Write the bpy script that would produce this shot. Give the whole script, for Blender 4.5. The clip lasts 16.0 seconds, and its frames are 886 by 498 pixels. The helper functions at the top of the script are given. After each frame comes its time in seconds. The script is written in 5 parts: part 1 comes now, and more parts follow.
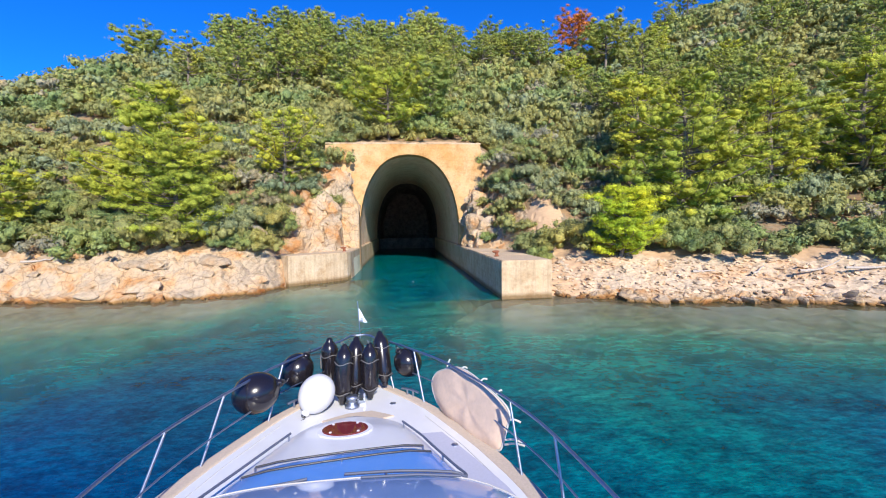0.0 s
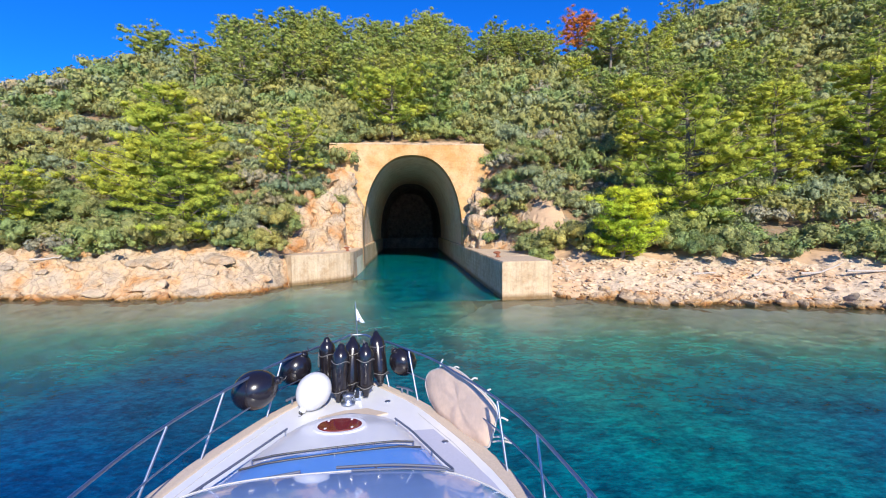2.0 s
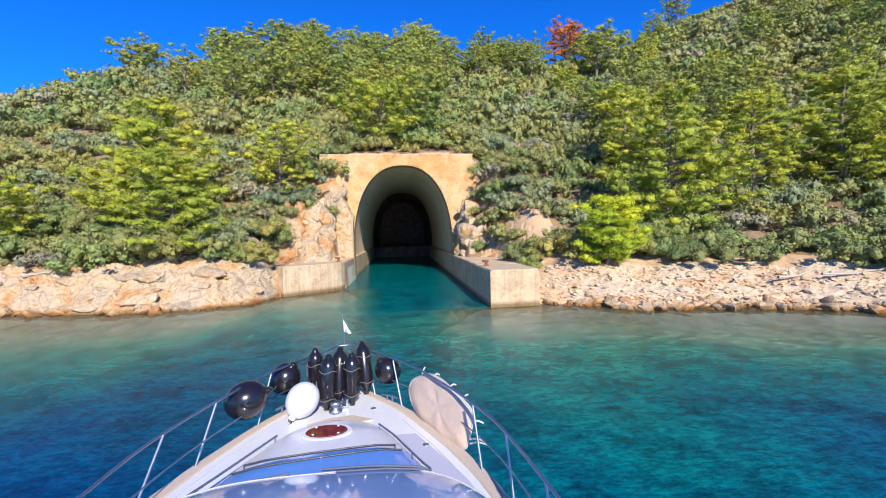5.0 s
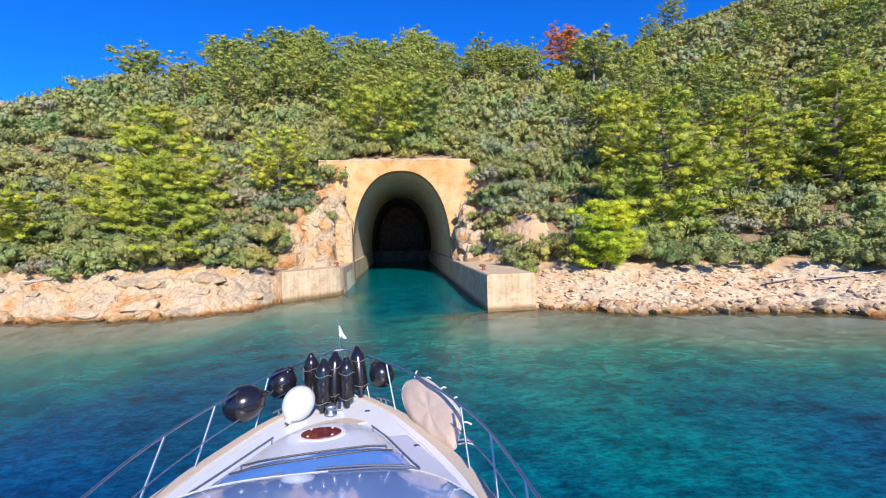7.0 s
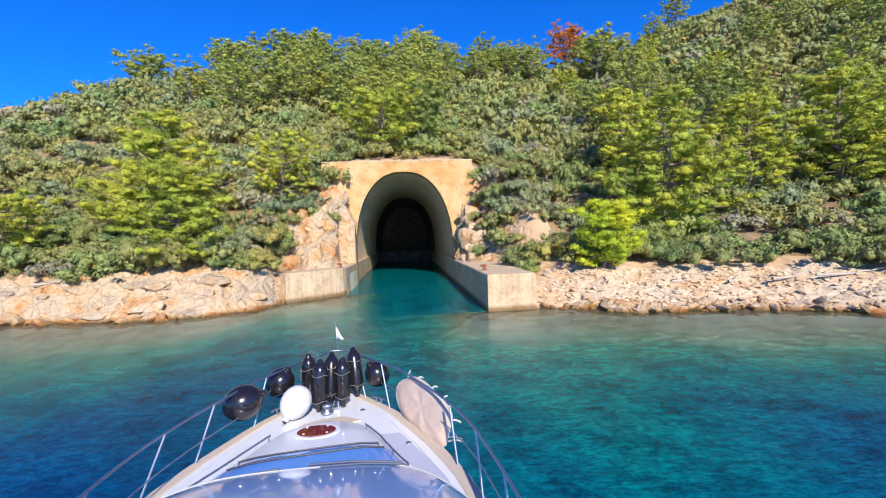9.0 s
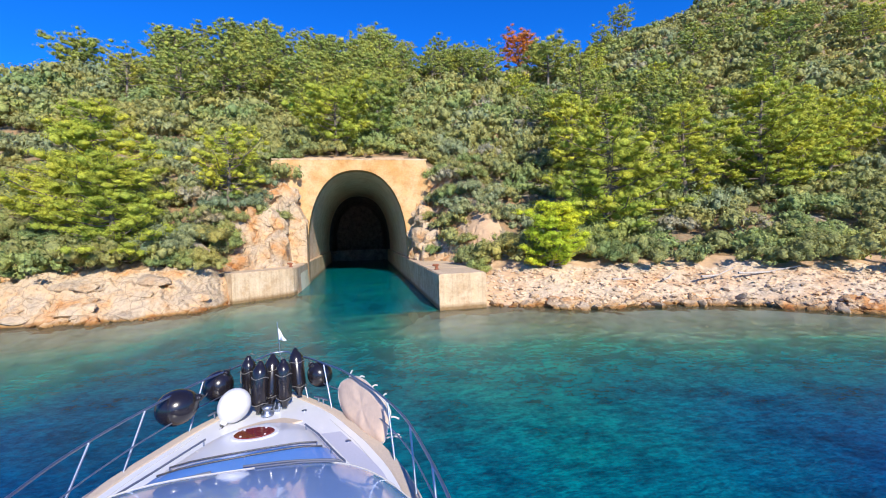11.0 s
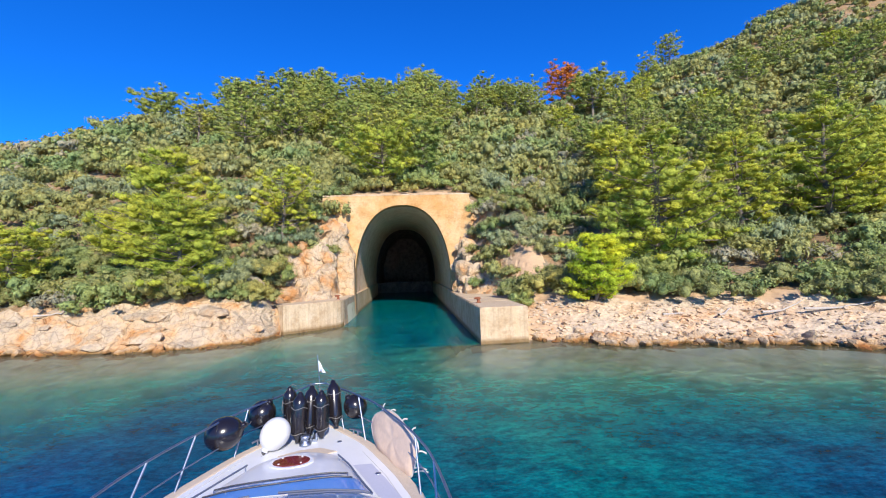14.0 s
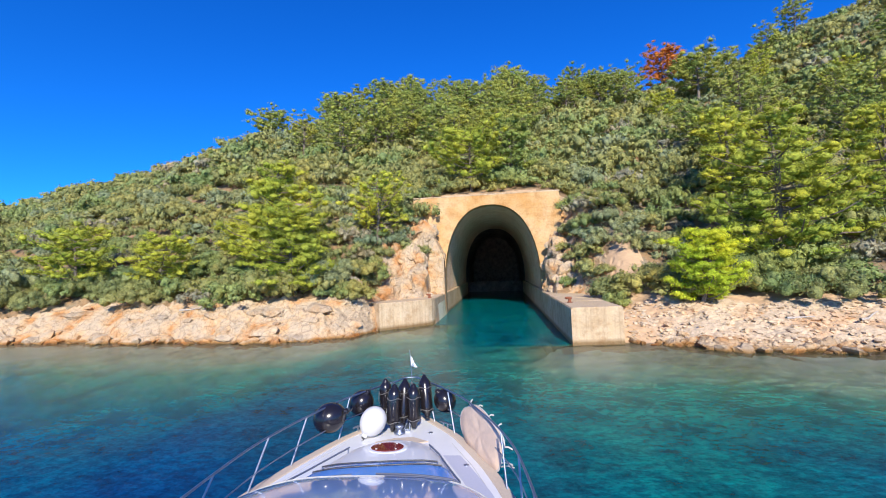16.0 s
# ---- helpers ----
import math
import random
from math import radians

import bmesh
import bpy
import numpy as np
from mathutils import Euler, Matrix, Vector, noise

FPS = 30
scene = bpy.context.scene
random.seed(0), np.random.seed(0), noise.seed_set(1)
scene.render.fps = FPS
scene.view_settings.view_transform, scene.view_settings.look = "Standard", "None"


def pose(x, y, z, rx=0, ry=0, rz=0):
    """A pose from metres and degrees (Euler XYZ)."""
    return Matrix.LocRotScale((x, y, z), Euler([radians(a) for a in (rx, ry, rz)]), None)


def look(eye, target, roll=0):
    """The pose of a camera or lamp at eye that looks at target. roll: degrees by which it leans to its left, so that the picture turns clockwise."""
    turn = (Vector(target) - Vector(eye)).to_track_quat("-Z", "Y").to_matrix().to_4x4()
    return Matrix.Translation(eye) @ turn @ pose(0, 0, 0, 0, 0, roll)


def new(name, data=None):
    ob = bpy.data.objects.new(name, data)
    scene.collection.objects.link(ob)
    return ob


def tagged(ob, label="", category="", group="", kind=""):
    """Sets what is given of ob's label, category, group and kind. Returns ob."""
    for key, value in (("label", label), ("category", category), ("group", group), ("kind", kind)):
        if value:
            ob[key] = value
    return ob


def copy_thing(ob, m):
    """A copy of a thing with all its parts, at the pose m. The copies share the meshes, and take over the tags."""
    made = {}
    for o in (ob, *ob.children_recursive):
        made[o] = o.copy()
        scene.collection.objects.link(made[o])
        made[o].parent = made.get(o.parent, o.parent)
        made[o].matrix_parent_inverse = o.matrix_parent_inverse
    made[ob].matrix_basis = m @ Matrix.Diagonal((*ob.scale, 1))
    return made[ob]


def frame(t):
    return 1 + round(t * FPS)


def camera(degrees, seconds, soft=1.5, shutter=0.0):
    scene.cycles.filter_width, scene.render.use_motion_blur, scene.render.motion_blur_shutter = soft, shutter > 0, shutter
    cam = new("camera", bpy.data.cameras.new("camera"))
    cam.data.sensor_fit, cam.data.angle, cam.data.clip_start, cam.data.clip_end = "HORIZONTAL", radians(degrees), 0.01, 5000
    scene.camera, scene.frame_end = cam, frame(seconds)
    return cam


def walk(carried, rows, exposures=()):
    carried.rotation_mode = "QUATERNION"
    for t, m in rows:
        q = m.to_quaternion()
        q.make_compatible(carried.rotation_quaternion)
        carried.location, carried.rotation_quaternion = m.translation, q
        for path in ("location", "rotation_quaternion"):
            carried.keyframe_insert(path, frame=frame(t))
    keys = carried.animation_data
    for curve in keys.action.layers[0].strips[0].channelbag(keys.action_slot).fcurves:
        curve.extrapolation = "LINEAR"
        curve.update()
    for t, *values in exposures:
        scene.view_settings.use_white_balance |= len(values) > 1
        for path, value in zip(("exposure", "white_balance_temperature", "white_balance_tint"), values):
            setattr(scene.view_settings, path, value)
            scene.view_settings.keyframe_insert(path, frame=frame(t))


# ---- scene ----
cam = camera(91.7, 16.0, soft=1.1)

PATH = [
    (0, (0.618, -3.364, 3.744), (0.800, -1.375, 3.636), -0.75),
    (0.5, (0.659, -3.403, 3.756), (0.830, -1.413, 3.649), -0.78),
    (1, (0.695, -3.450, 3.770), (0.860, -1.460, 3.662), -0.63),
    (1.5, (0.730, -3.508, 3.785), (0.892, -1.518, 3.677), -0.44),
    (2, (0.765, -3.573, 3.805), (0.926, -1.583, 3.696), -0.43),
    (2.5, (0.798, -3.643, 3.827), (0.959, -1.652, 3.719), -0.51),
    (3, (0.827, -3.716, 3.851), (0.983, -1.724, 3.744), -0.53),
    (3.5, (0.852, -3.790, 3.875), (1.007, -1.799, 3.771), -0.39),
    (4, (0.876, -3.865, 3.896), (1.040, -1.874, 3.799), -0.76),
    (4.5, (0.904, -3.938, 3.915), (1.080, -1.948, 3.827), -1.02),
    (5, (0.935, -4.009, 3.931), (1.130, -2.019, 3.856), -1.24),
    (7.5, (1.107, -4.337, 4.013), (1.298, -2.347, 3.956), -1.69),
    (8, (1.156, -4.395, 4.030), (1.326, -2.404, 3.971), -1.83),
    (8.5, (1.215, -4.450, 4.046), (1.383, -2.458, 3.989), -1.94),
    (9, (1.278, -4.504, 4.059), (1.450, -2.512, 4.000), -1.98),
    (9.5, (1.342, -4.559, 4.070), (1.590, -2.576, 4.001), -1.83),
    (9.7, (1.367, -4.583, 4.075), (1.668, -2.607, 3.998), -1.85),
    (11.8, (1.603, -4.847, 4.124), (1.978, -2.883, 4.076), -1.72),
    (12, (1.621, -4.870, 4.131), (1.982, -2.903, 4.106), -1.72),
    (12.5, (1.659, -4.926, 4.152), (1.979, -2.951, 4.163), -1.86),
    (13, (1.700, -4.982, 4.172), (1.975, -3.002, 4.213), -2.01),
    (13.5, (1.746, -5.042, 4.192), (1.976, -3.056, 4.257), -2.02),
    (14, (1.790, -5.106, 4.210), (1.950, -3.114, 4.292), -1.87),
    (14.5, (1.825, -5.174, 4.221), (1.891, -3.177, 4.310), -1.80),
    (15, (1.850, -5.239, 4.228), (1.806, -3.242, 4.319), -1.76),
    (15.5, (1.870, -5.299, 4.233), (1.713, -3.307, 4.324), -2.13),
    (16, (1.891, -5.350, 4.239), (1.637, -3.369, 4.331), -2.28),
]
walk(cam, [(t, look(e, g, r)) for t, e, g, r in PATH], exposures=((0.0, 0.5), (9.0, 0.5), (12.5, 0.5), (16.0, 0.4)))

# ---------- world, sun ----------
SUN = Vector((0.155, -0.832, 0.53)).normalized()
world = bpy.data.worlds.new("sky")
scene.world = world
world.use_nodes = True
wn = world.node_tree.nodes
wl = world.node_tree.links
wn.clear()
sky = wn.new("ShaderNodeTexSky")
sky.sky_type = "NISHITA"
sky.sun_disc = False
sky.sun_elevation = math.asin(SUN.z)
sky.sun_rotation = math.atan2(SUN.x, SUN.y)
sky.altitude = 200.0
sky.air_density = 1.0
sky.dust_density = 0.0
sky.ozone_density = 2.0
hue = wn.new("ShaderNodeHueSaturation")
hue.inputs["Saturation"].default_value = 1.32
bg = wn.new("ShaderNodeBackground")
bg.inputs["Strength"].default_value = 0.094
wo = wn.new("ShaderNodeOutputWorld")
wl.new(sky.outputs[0], hue.inputs["Color"])
deep = wn.new("ShaderNodeMix")
deep.data_type, deep.blend_type = "RGBA", "MULTIPLY"
deep.inputs[0].default_value = 1.0
deep.inputs[7].default_value = (0.12, 0.80, 1.70, 1)
wl.new(hue.outputs[0], deep.inputs[6])
wl.new(deep.outputs[2], bg.inputs["Color"])
wl.new(bg.outputs[0], wo.inputs["Surface"])

sun_data = bpy.data.lights.new("sun", "SUN")
sun_data.energy = 5.0
sun_data.angle = radians(0.53)
sun_data.color = (1.0, 0.93, 0.82)
sun_ob = new("sun", sun_data)
sun_ob.matrix_world = look(SUN * 200, (0, 0, 0))


# ---------- mesh and material helpers ----------
def mesh_np(name, v, f, mat, smooth=False):
    me = bpy.data.meshes.new(name)
    me.from_pydata([tuple(p) for p in np.asarray(v, float).tolist()], [], [tuple(q) for q in f])
    if mat:
        me.materials.append(mat)
    if smooth:
        me.polygons.foreach_set("use_smooth", [True] * len(me.polygons))
    me.update()
    return me


def bm_mesh(name, bm, mat, smooth=False):
    me = bpy.data.meshes.new(name)
    bm.to_mesh(me)
    bm.free()
    if mat:
        me.materials.append(mat)
    if smooth:
        me.polygons.foreach_set("use_smooth", [True] * len(me.polygons))
    return me


def part(name, data, parent, label=""):
    ob = new(name, data)
    ob.parent = parent
    if label:
        ob["label"] = label
    return ob


def nodes_of(name):
    m = bpy.data.materials.new(name)
    m.use_nodes = True
    nt = m.node_tree
    bsdf = nt.nodes["Principled BSDF"]
    return m, nt, bsdf


def add(nt, kind, **kw):
    n = nt.nodes.new(kind)
    for k, val in kw.items():
        n.inputs[k].default_value = val
    return n


def ramp(nt, src, stops):
    r = nt.nodes.new("ShaderNodeValToRGB")
    el = r.color_ramp.elements
    el[0].position, el[0].color = stops[0][0], (*stops[0][1], 1)
    el[1].position, el[1].color = stops[-1][0], (*stops[-1][1], 1)
    for p, c in stops[1:-1]:
        e = el.new(p)
        e.color = (*c, 1)
    nt.links.new(src, r.inputs[0])
    return r.outputs[0]


def noise_node(nt, scale, detail=6, rough=0.6, vec=None):
    n = add(nt, "ShaderNodeTexNoise", Scale=scale, Detail=detail, Roughness=rough)
    if vec is not None:
        nt.links.new(vec, n.inputs["Vector"])
    return n.outputs["Fac"]


def mixc(nt, fac, a, b, mode="MIX"):
    m = nt.nodes.new("ShaderNodeMix")
    m.data_type = "RGBA"
    m.blend_type = mode
    for sock, val in ((m.inputs[0], fac), (m.inputs[6], a), (m.inputs[7], b)):
        if isinstance(val, (int, float)):
            sock.default_value = val
        elif isinstance(val, tuple):
            sock.default_value = (*val, 1)
        else:
            nt.links.new(val, sock)
    return m.outputs[2]


def math_node(nt, op, a, b=0.0, clamp=False):
    m = nt.nodes.new("ShaderNodeMath")
    m.operation = op
    m.use_clamp = clamp
    for sock, val in ((m.inputs[0], a), (m.inputs[1], b)):
        if isinstance(val, (int, float)):
            sock.default_value = val
        else:
            nt.links.new(val, sock)
    return m.outputs[0]


def bump(nt, bsdf, height, strength=0.4, dist=0.05):
    b = add(nt, "ShaderNodeBump", Strength=strength, Distance=dist)
    nt.links.new(height, b.inputs["Height"])
    nt.links.new(b.outputs[0], bsdf.inputs["Normal"])
    return b


def geo_pos(nt):
    return nt.nodes.new("ShaderNodeNewGeometry").outputs["Position"]


def simple(name, col, rough=0.5, metal=0.0, coat=0.0, grain=0.0, scale=20.0):
    m, nt, b = nodes_of(name)
    b.inputs["Roughness"].default_value = rough
    b.inputs["Metallic"].default_value = metal
    b.inputs["Coat Weight"].default_value = coat
    if grain:
        f = noise_node(nt, scale, 5, 0.65, geo_pos(nt))
        lo = tuple(c * (1 - grain) for c in col)
        hi = tuple(min(1, c * (1 + grain)) for c in col)
        nt.links.new(ramp(nt, f, [(0.3, lo), (0.7, hi)]), b.inputs["Base Color"])
    else:
        b.inputs["Base Color"].default_value = (*col, 1)
    return m


def leaf_material(name, dark, mid, light, patch=0.35, transl=0.22, puff=1.5):
    """Foliage: a base colour that drifts from plant to plant and puff to puff, with fine leafy grain that also paints
    the shade in leaf gaps.
    """
    m, nt, b = nodes_of(name)
    geo = nt.nodes.new("ShaderNodeNewGeometry")
    info = nt.nodes.new("ShaderNodeObjectInfo")
    pos = geo.outputs["Position"]
    leaf = ramp(nt, geo.outputs["Random Per Island"], [(0.0, tuple(0.5 * (a + c) for a, c in zip(dark, mid))), (0.5, mid), (1.0, tuple(0.5 * (a + c) for a, c in zip(light, mid)))])
    big = noise_node(nt, patch, 3, 0.55, pos)
    tint = ramp(nt, big, [(0.32, (0.74, 0.86, 0.92)), (0.5, (1, 1, 1)), (0.66, (1.22, 1.08, 0.86))])
    col = mixc(nt, 1.0, leaf, tint, "MULTIPLY")
    own = ramp(nt, info.outputs["Random"], [(0.0, (0.85, 0.9, 0.9)), (1.0, (1.12, 1.06, 0.95))])
    col = mixc(nt, 1.0, col, own, "MULTIPLY")
    mass = noise_node(nt, puff, 3, 0.6, pos)
    col = mixc(nt, 1.0, col, ramp(nt, mass, [(0.34, (0.66, 0.70, 0.72)), (0.5, (1, 1, 1)), (0.66, (1.22, 1.18, 1.05))]), "MULTIPLY")
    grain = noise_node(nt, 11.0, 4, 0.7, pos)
    # low end darkens like shaded gaps between leaves, in the colour itself
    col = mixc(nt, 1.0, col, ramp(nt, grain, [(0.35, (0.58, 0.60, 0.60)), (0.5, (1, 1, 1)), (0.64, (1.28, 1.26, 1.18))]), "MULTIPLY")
    bump(nt, b, math_node(nt, "ADD", grain, math_node(nt, "MULTIPLY", noise_node(nt, 4.0, 3, 0.6, pos), 1.4)), 0.8, 0.12)
    nt.links.new(col, b.inputs["Base Color"])
    b.inputs["Roughness"].default_value = 0.62
    b.inputs["Specular IOR Level"].default_value = 0.2
    t = nt.nodes.new("ShaderNodeBsdfTranslucent")
    nt.links.new(col, t.inputs["Color"])
    mix = nt.nodes.new("ShaderNodeMixShader")
    mix.inputs[0].default_value = transl
    nt.links.new(b.outputs[0], mix.inputs[1])
    nt.links.new(t.outputs[0], mix.inputs[2])
    nt.links.new(mix.outputs[0], nt.nodes["Material Output"].inputs["Surface"])
    return m


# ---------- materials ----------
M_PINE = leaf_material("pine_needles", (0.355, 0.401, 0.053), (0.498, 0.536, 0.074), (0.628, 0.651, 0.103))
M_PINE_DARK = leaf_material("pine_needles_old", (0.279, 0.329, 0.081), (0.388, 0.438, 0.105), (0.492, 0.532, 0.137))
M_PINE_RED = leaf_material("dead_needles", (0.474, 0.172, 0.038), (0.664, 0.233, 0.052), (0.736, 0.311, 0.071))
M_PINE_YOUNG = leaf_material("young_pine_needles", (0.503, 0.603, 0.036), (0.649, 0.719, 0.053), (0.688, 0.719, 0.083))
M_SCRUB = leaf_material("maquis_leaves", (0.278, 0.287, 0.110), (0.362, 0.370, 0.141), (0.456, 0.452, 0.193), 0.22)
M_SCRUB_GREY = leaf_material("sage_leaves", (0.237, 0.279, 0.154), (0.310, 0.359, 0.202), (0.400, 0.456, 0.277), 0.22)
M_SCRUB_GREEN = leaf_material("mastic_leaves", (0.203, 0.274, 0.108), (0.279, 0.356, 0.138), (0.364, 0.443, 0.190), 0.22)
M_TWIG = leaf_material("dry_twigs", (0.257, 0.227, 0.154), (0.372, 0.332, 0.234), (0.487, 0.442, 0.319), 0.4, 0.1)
M_BARK = simple("bark", (0.20, 0.16, 0.125), 0.9, grain=0.4, scale=9)


def rock_material(name, wet=True):
    m, nt, b = nodes_of(name)
    p = geo_pos(nt)
    n1 = noise_node(nt, 0.55, 5, 0.6, p)
    n2 = noise_node(nt, 5.0, 8, 0.7, p)
    base = ramp(nt, n1, [(0.30, (0.46, 0.37, 0.27)), (0.44, (0.55, 0.425, 0.295)), (0.53, (0.57, 0.40, 0.24)), (0.64, (0.56, 0.275, 0.10))])
    fine = ramp(nt, n2, [(0.30, (0.62, 0.59, 0.56)), (0.5, (1, 1, 1)), (0.72, (1.15, 1.13, 1.08))])
    col = mixc(nt, 0.85, base, fine, "MULTIPLY")
    vc = nt.nodes.new("ShaderNodeTexVoronoi")
    vc.feature = "DISTANCE_TO_EDGE"
    vc.inputs["Scale"].default_value = 1.0
    warp = mixc(nt, 0.35, p, nt.nodes.new("ShaderNodeTexNoise").outputs["Color"], "ADD")
    nt.links.new(warp, vc.inputs["Vector"])
    col = mixc(nt, 0.45, col, ramp(nt, vc.outputs["Distance"], [(0.0, (0.25, 0.19, 0.13)), (0.03, (1, 1, 1))]), "MULTIPLY")
    own = ramp(nt, nt.nodes.new("ShaderNodeObjectInfo").outputs["Random"], [(0.0, (0.85, 0.83, 0.8)), (1.0, (1.1, 1.08, 1.02))])
    col = mixc(nt, 1.0, col, own, "MULTIPLY")
    if wet:
        sep = nt.nodes.new("ShaderNodeSeparateXYZ")
        nt.links.new(p, sep.inputs[0])
        lvl = math_node(nt, "ADD", sep.outputs[2], math_node(nt, "MULTIPLY", n1, -0.5))
        band = ramp(nt, math_node(nt, "ADD", lvl, 0.5), [(0.0, (0.75, 0.66, 0.48)), (0.14, (0.60, 0.50, 0.31)), (0.25, (0.40, 0.30, 0.15)), (0.34, (0.72, 0.54, 0.29)), (0.46, (1, 1, 1))])
        col = mixc(nt, 1.0, col, band, "MULTIPLY")
    nt.links.new(col, b.inputs["Base Color"])
    b.inputs["Roughness"].default_value = 0.85
    vor = nt.nodes.new("ShaderNodeTexVoronoi")
    vor.feature = "DISTANCE_TO_EDGE"
    vor.inputs["Scale"].default_value = 1.32
    nt.links.new(p, vor.inputs["Vector"])
    h = math_node(nt, "ADD", n2, math_node(nt, "MULTIPLY", vor.outputs["Distance"], 1.5, True))
    bump(nt, b, h, 1.0, 0.16)
    return m


M_ROCK = rock_material("limestone")


def concrete(name, lo, mid, hi, streak=True):
    m, nt, b = nodes_of(name)
    p = geo_pos(nt)
    n1 = noise_node(nt, 0.5, 6, 0.65, p)
    n2 = noise_node(nt, 9.0, 8, 0.7, p)
    col = ramp(nt, n1, [(0.32, lo), (0.5, mid), (0.68, hi)])
    fine = ramp(nt, n2, [(0.3, (0.78, 0.77, 0.76)), (0.6, (1.05, 1.05, 1.05))])
    col = mixc(nt, 0.8, col, fine, "MULTIPLY")
    n3 = noise_node(nt, 1.7, 6, 0.7, p)
    col = mixc(nt, 0.8, col, ramp(nt, n3, [(0.35, (0.80, 0.70, 0.58)), (0.5, (1, 1, 1)), (0.66, (1.1, 1.08, 1.05))]), "MULTIPLY")
    if streak:
        mp = nt.nodes.new("ShaderNodeMapping")
        mp.inputs["Scale"].default_value = (3.2, 3.2, 0.16)
        nt.links.new(p, mp.inputs["Vector"])
        s = noise_node(nt, 1.2, 5, 0.7, mp.outputs[0])
        sc = ramp(nt, s, [(0.34, (0.72, 0.66, 0.58)), (0.52, (1, 1, 1)), (0.7, (1.12, 1.08, 1.0))])
        col = mixc(nt, 0.8, col, sc, "MULTIPLY")
        sep = nt.nodes.new("ShaderNodeSeparateXYZ")
        nt.links.new(p, sep.inputs[0])
        tide = ramp(nt, math_node(nt, "ADD", sep.outputs[2], math_node(nt, "MULTIPLY", n1, -0.25)), [(0.0, (0.42, 0.36, 0.25)), (0.22, (1, 1, 1))])
        col = mixc(nt, 1.0, col, tide, "MULTIPLY")
    if streak:
        up = nt.nodes.new("ShaderNodeSeparateXYZ")
        nt.links.new(nt.nodes.new("ShaderNodeNewGeometry").outputs["Normal"], up.inputs[0])
        dust = math_node(nt, "MULTIPLY", math_node(nt, "MULTIPLY", math_node(nt, "SUBTRACT", up.outputs[2], 0.6, True), 2.2, True), 0.85)
        col = mixc(nt, dust, col, ramp(nt, n2, [(0.3, (0.46, 0.34, 0.21)), (0.7, (0.62, 0.47, 0.31))]))
    nt.links.new(col, b.inputs["Base Color"])
    b.inputs["Roughness"].default_value = 0.88
    wave = nt.nodes.new("ShaderNodeTexWave")
    wave.wave_type = "BANDS"
    wave.bands_direction = "Z"
    wave.inputs["Scale"].default_value = 1.1
    wave.inputs["Distortion"].default_value = 0.3
    nt.links.new(p, wave.inputs["Vector"])
    h = math_node(nt, "ADD", n2, math_node(nt, "MULTIPLY", wave.outputs["Fac"], 0.25))
    bump(nt, b, h, 0.5, 0.03)
    return m


M_PORTAL = concrete("ochre_concrete", (0.50, 0.265, 0.085), (0.56, 0.345, 0.15), (0.58, 0.41, 0.225), False)
M_QUAY = concrete("quay_concrete", (0.46, 0.335, 0.20), (0.54, 0.415, 0.27), (0.60, 0.49, 0.35))
M_LINING = concrete("vault_concrete", (0.78, 0.52, 0.33), (0.84, 0.60, 0.41), (0.87, 0.66, 0.49), False)
M_DARKROCK = simple("dark_brown_rock", (0.19, 0.145, 0.12), 0.95, grain=0.6, scale=1.5)
M_RUST = simple("rusty_iron", (0.22, 0.07, 0.03), 0.8, grain=0.5, scale=30)


def ground_material():
    m, nt, b = nodes_of("hillside_soil")
    p = geo_pos(nt)
    n1 = noise_node(nt, 0.35, 5, 0.6, p)
    n2 = noise_node(nt, 4.0, 8, 0.7, p)
    soil = ramp(nt, n1, [(0.35, (0.20, 0.15, 0.085)), (0.5, (0.33, 0.20, 0.095)), (0.62, (0.27, 0.22, 0.14)), (0.75, (0.42, 0.37, 0.30))])
    fine = ramp(nt, n2, [(0.3, (0.55, 0.53, 0.5)), (0.6, (1.1, 1.1, 1.1))])
    soil = mixc(nt, 0.8, soil, fine, "MULTIPLY")
    nt.links.new(soil, b.inputs["Base Color"])
    b.inputs["Roughness"].default_value = 0.95
    bump(nt, b, n2, 0.8, 0.1)
    return m


M_SOIL = ground_material()


def gravel_material():
    """Bleached shingle: small stones of different tone, with flat slabs between."""
    m, nt, b = nodes_of("bleached_shingle")
    p = geo_pos(nt)
    cell = add(nt, "ShaderNodeTexVoronoi", Scale=6.5)
    nt.links.new(p, cell.inputs["Vector"])
    sep = nt.nodes.new("ShaderNodeSeparateColor")
    nt.links.new(cell.outputs["Color"], sep.inputs[0])
    n1 = noise_node(nt, 0.6, 6, 0.65, p)
    n2 = noise_node(nt, 11.0, 6, 0.7, p)
    base = ramp(nt, n1, [(0.32, (0.55, 0.44, 0.31)), (0.5, (0.63, 0.48, 0.32)), (0.64, (0.56, 0.36, 0.20))])
    col = mixc(nt, 0.8, base, ramp(nt, sep.outputs[0], [(0.0, (0.72, 0.70, 0.68)), (0.5, (1, 1, 1)), (1.0, (1.12, 1.1, 1.08))]), "MULTIPLY")
    col = mixc(nt, 0.8, col, ramp(nt, n2, [(0.3, (0.68, 0.65, 0.62)), (0.55, (1, 1, 1))]), "MULTIPLY")
    nt.links.new(col, b.inputs["Base Color"])
    b.inputs["Roughness"].default_value = 0.92
    bump(nt, b, math_node(nt, "ADD", cell.outputs["Distance"], n2), 0.7, 0.035)
    return m


M_GRAVEL = gravel_material()
M_SAND = simple("pale_sand", (0.52, 0.345, 0.20), 0.95, grain=0.16, scale=2.5)


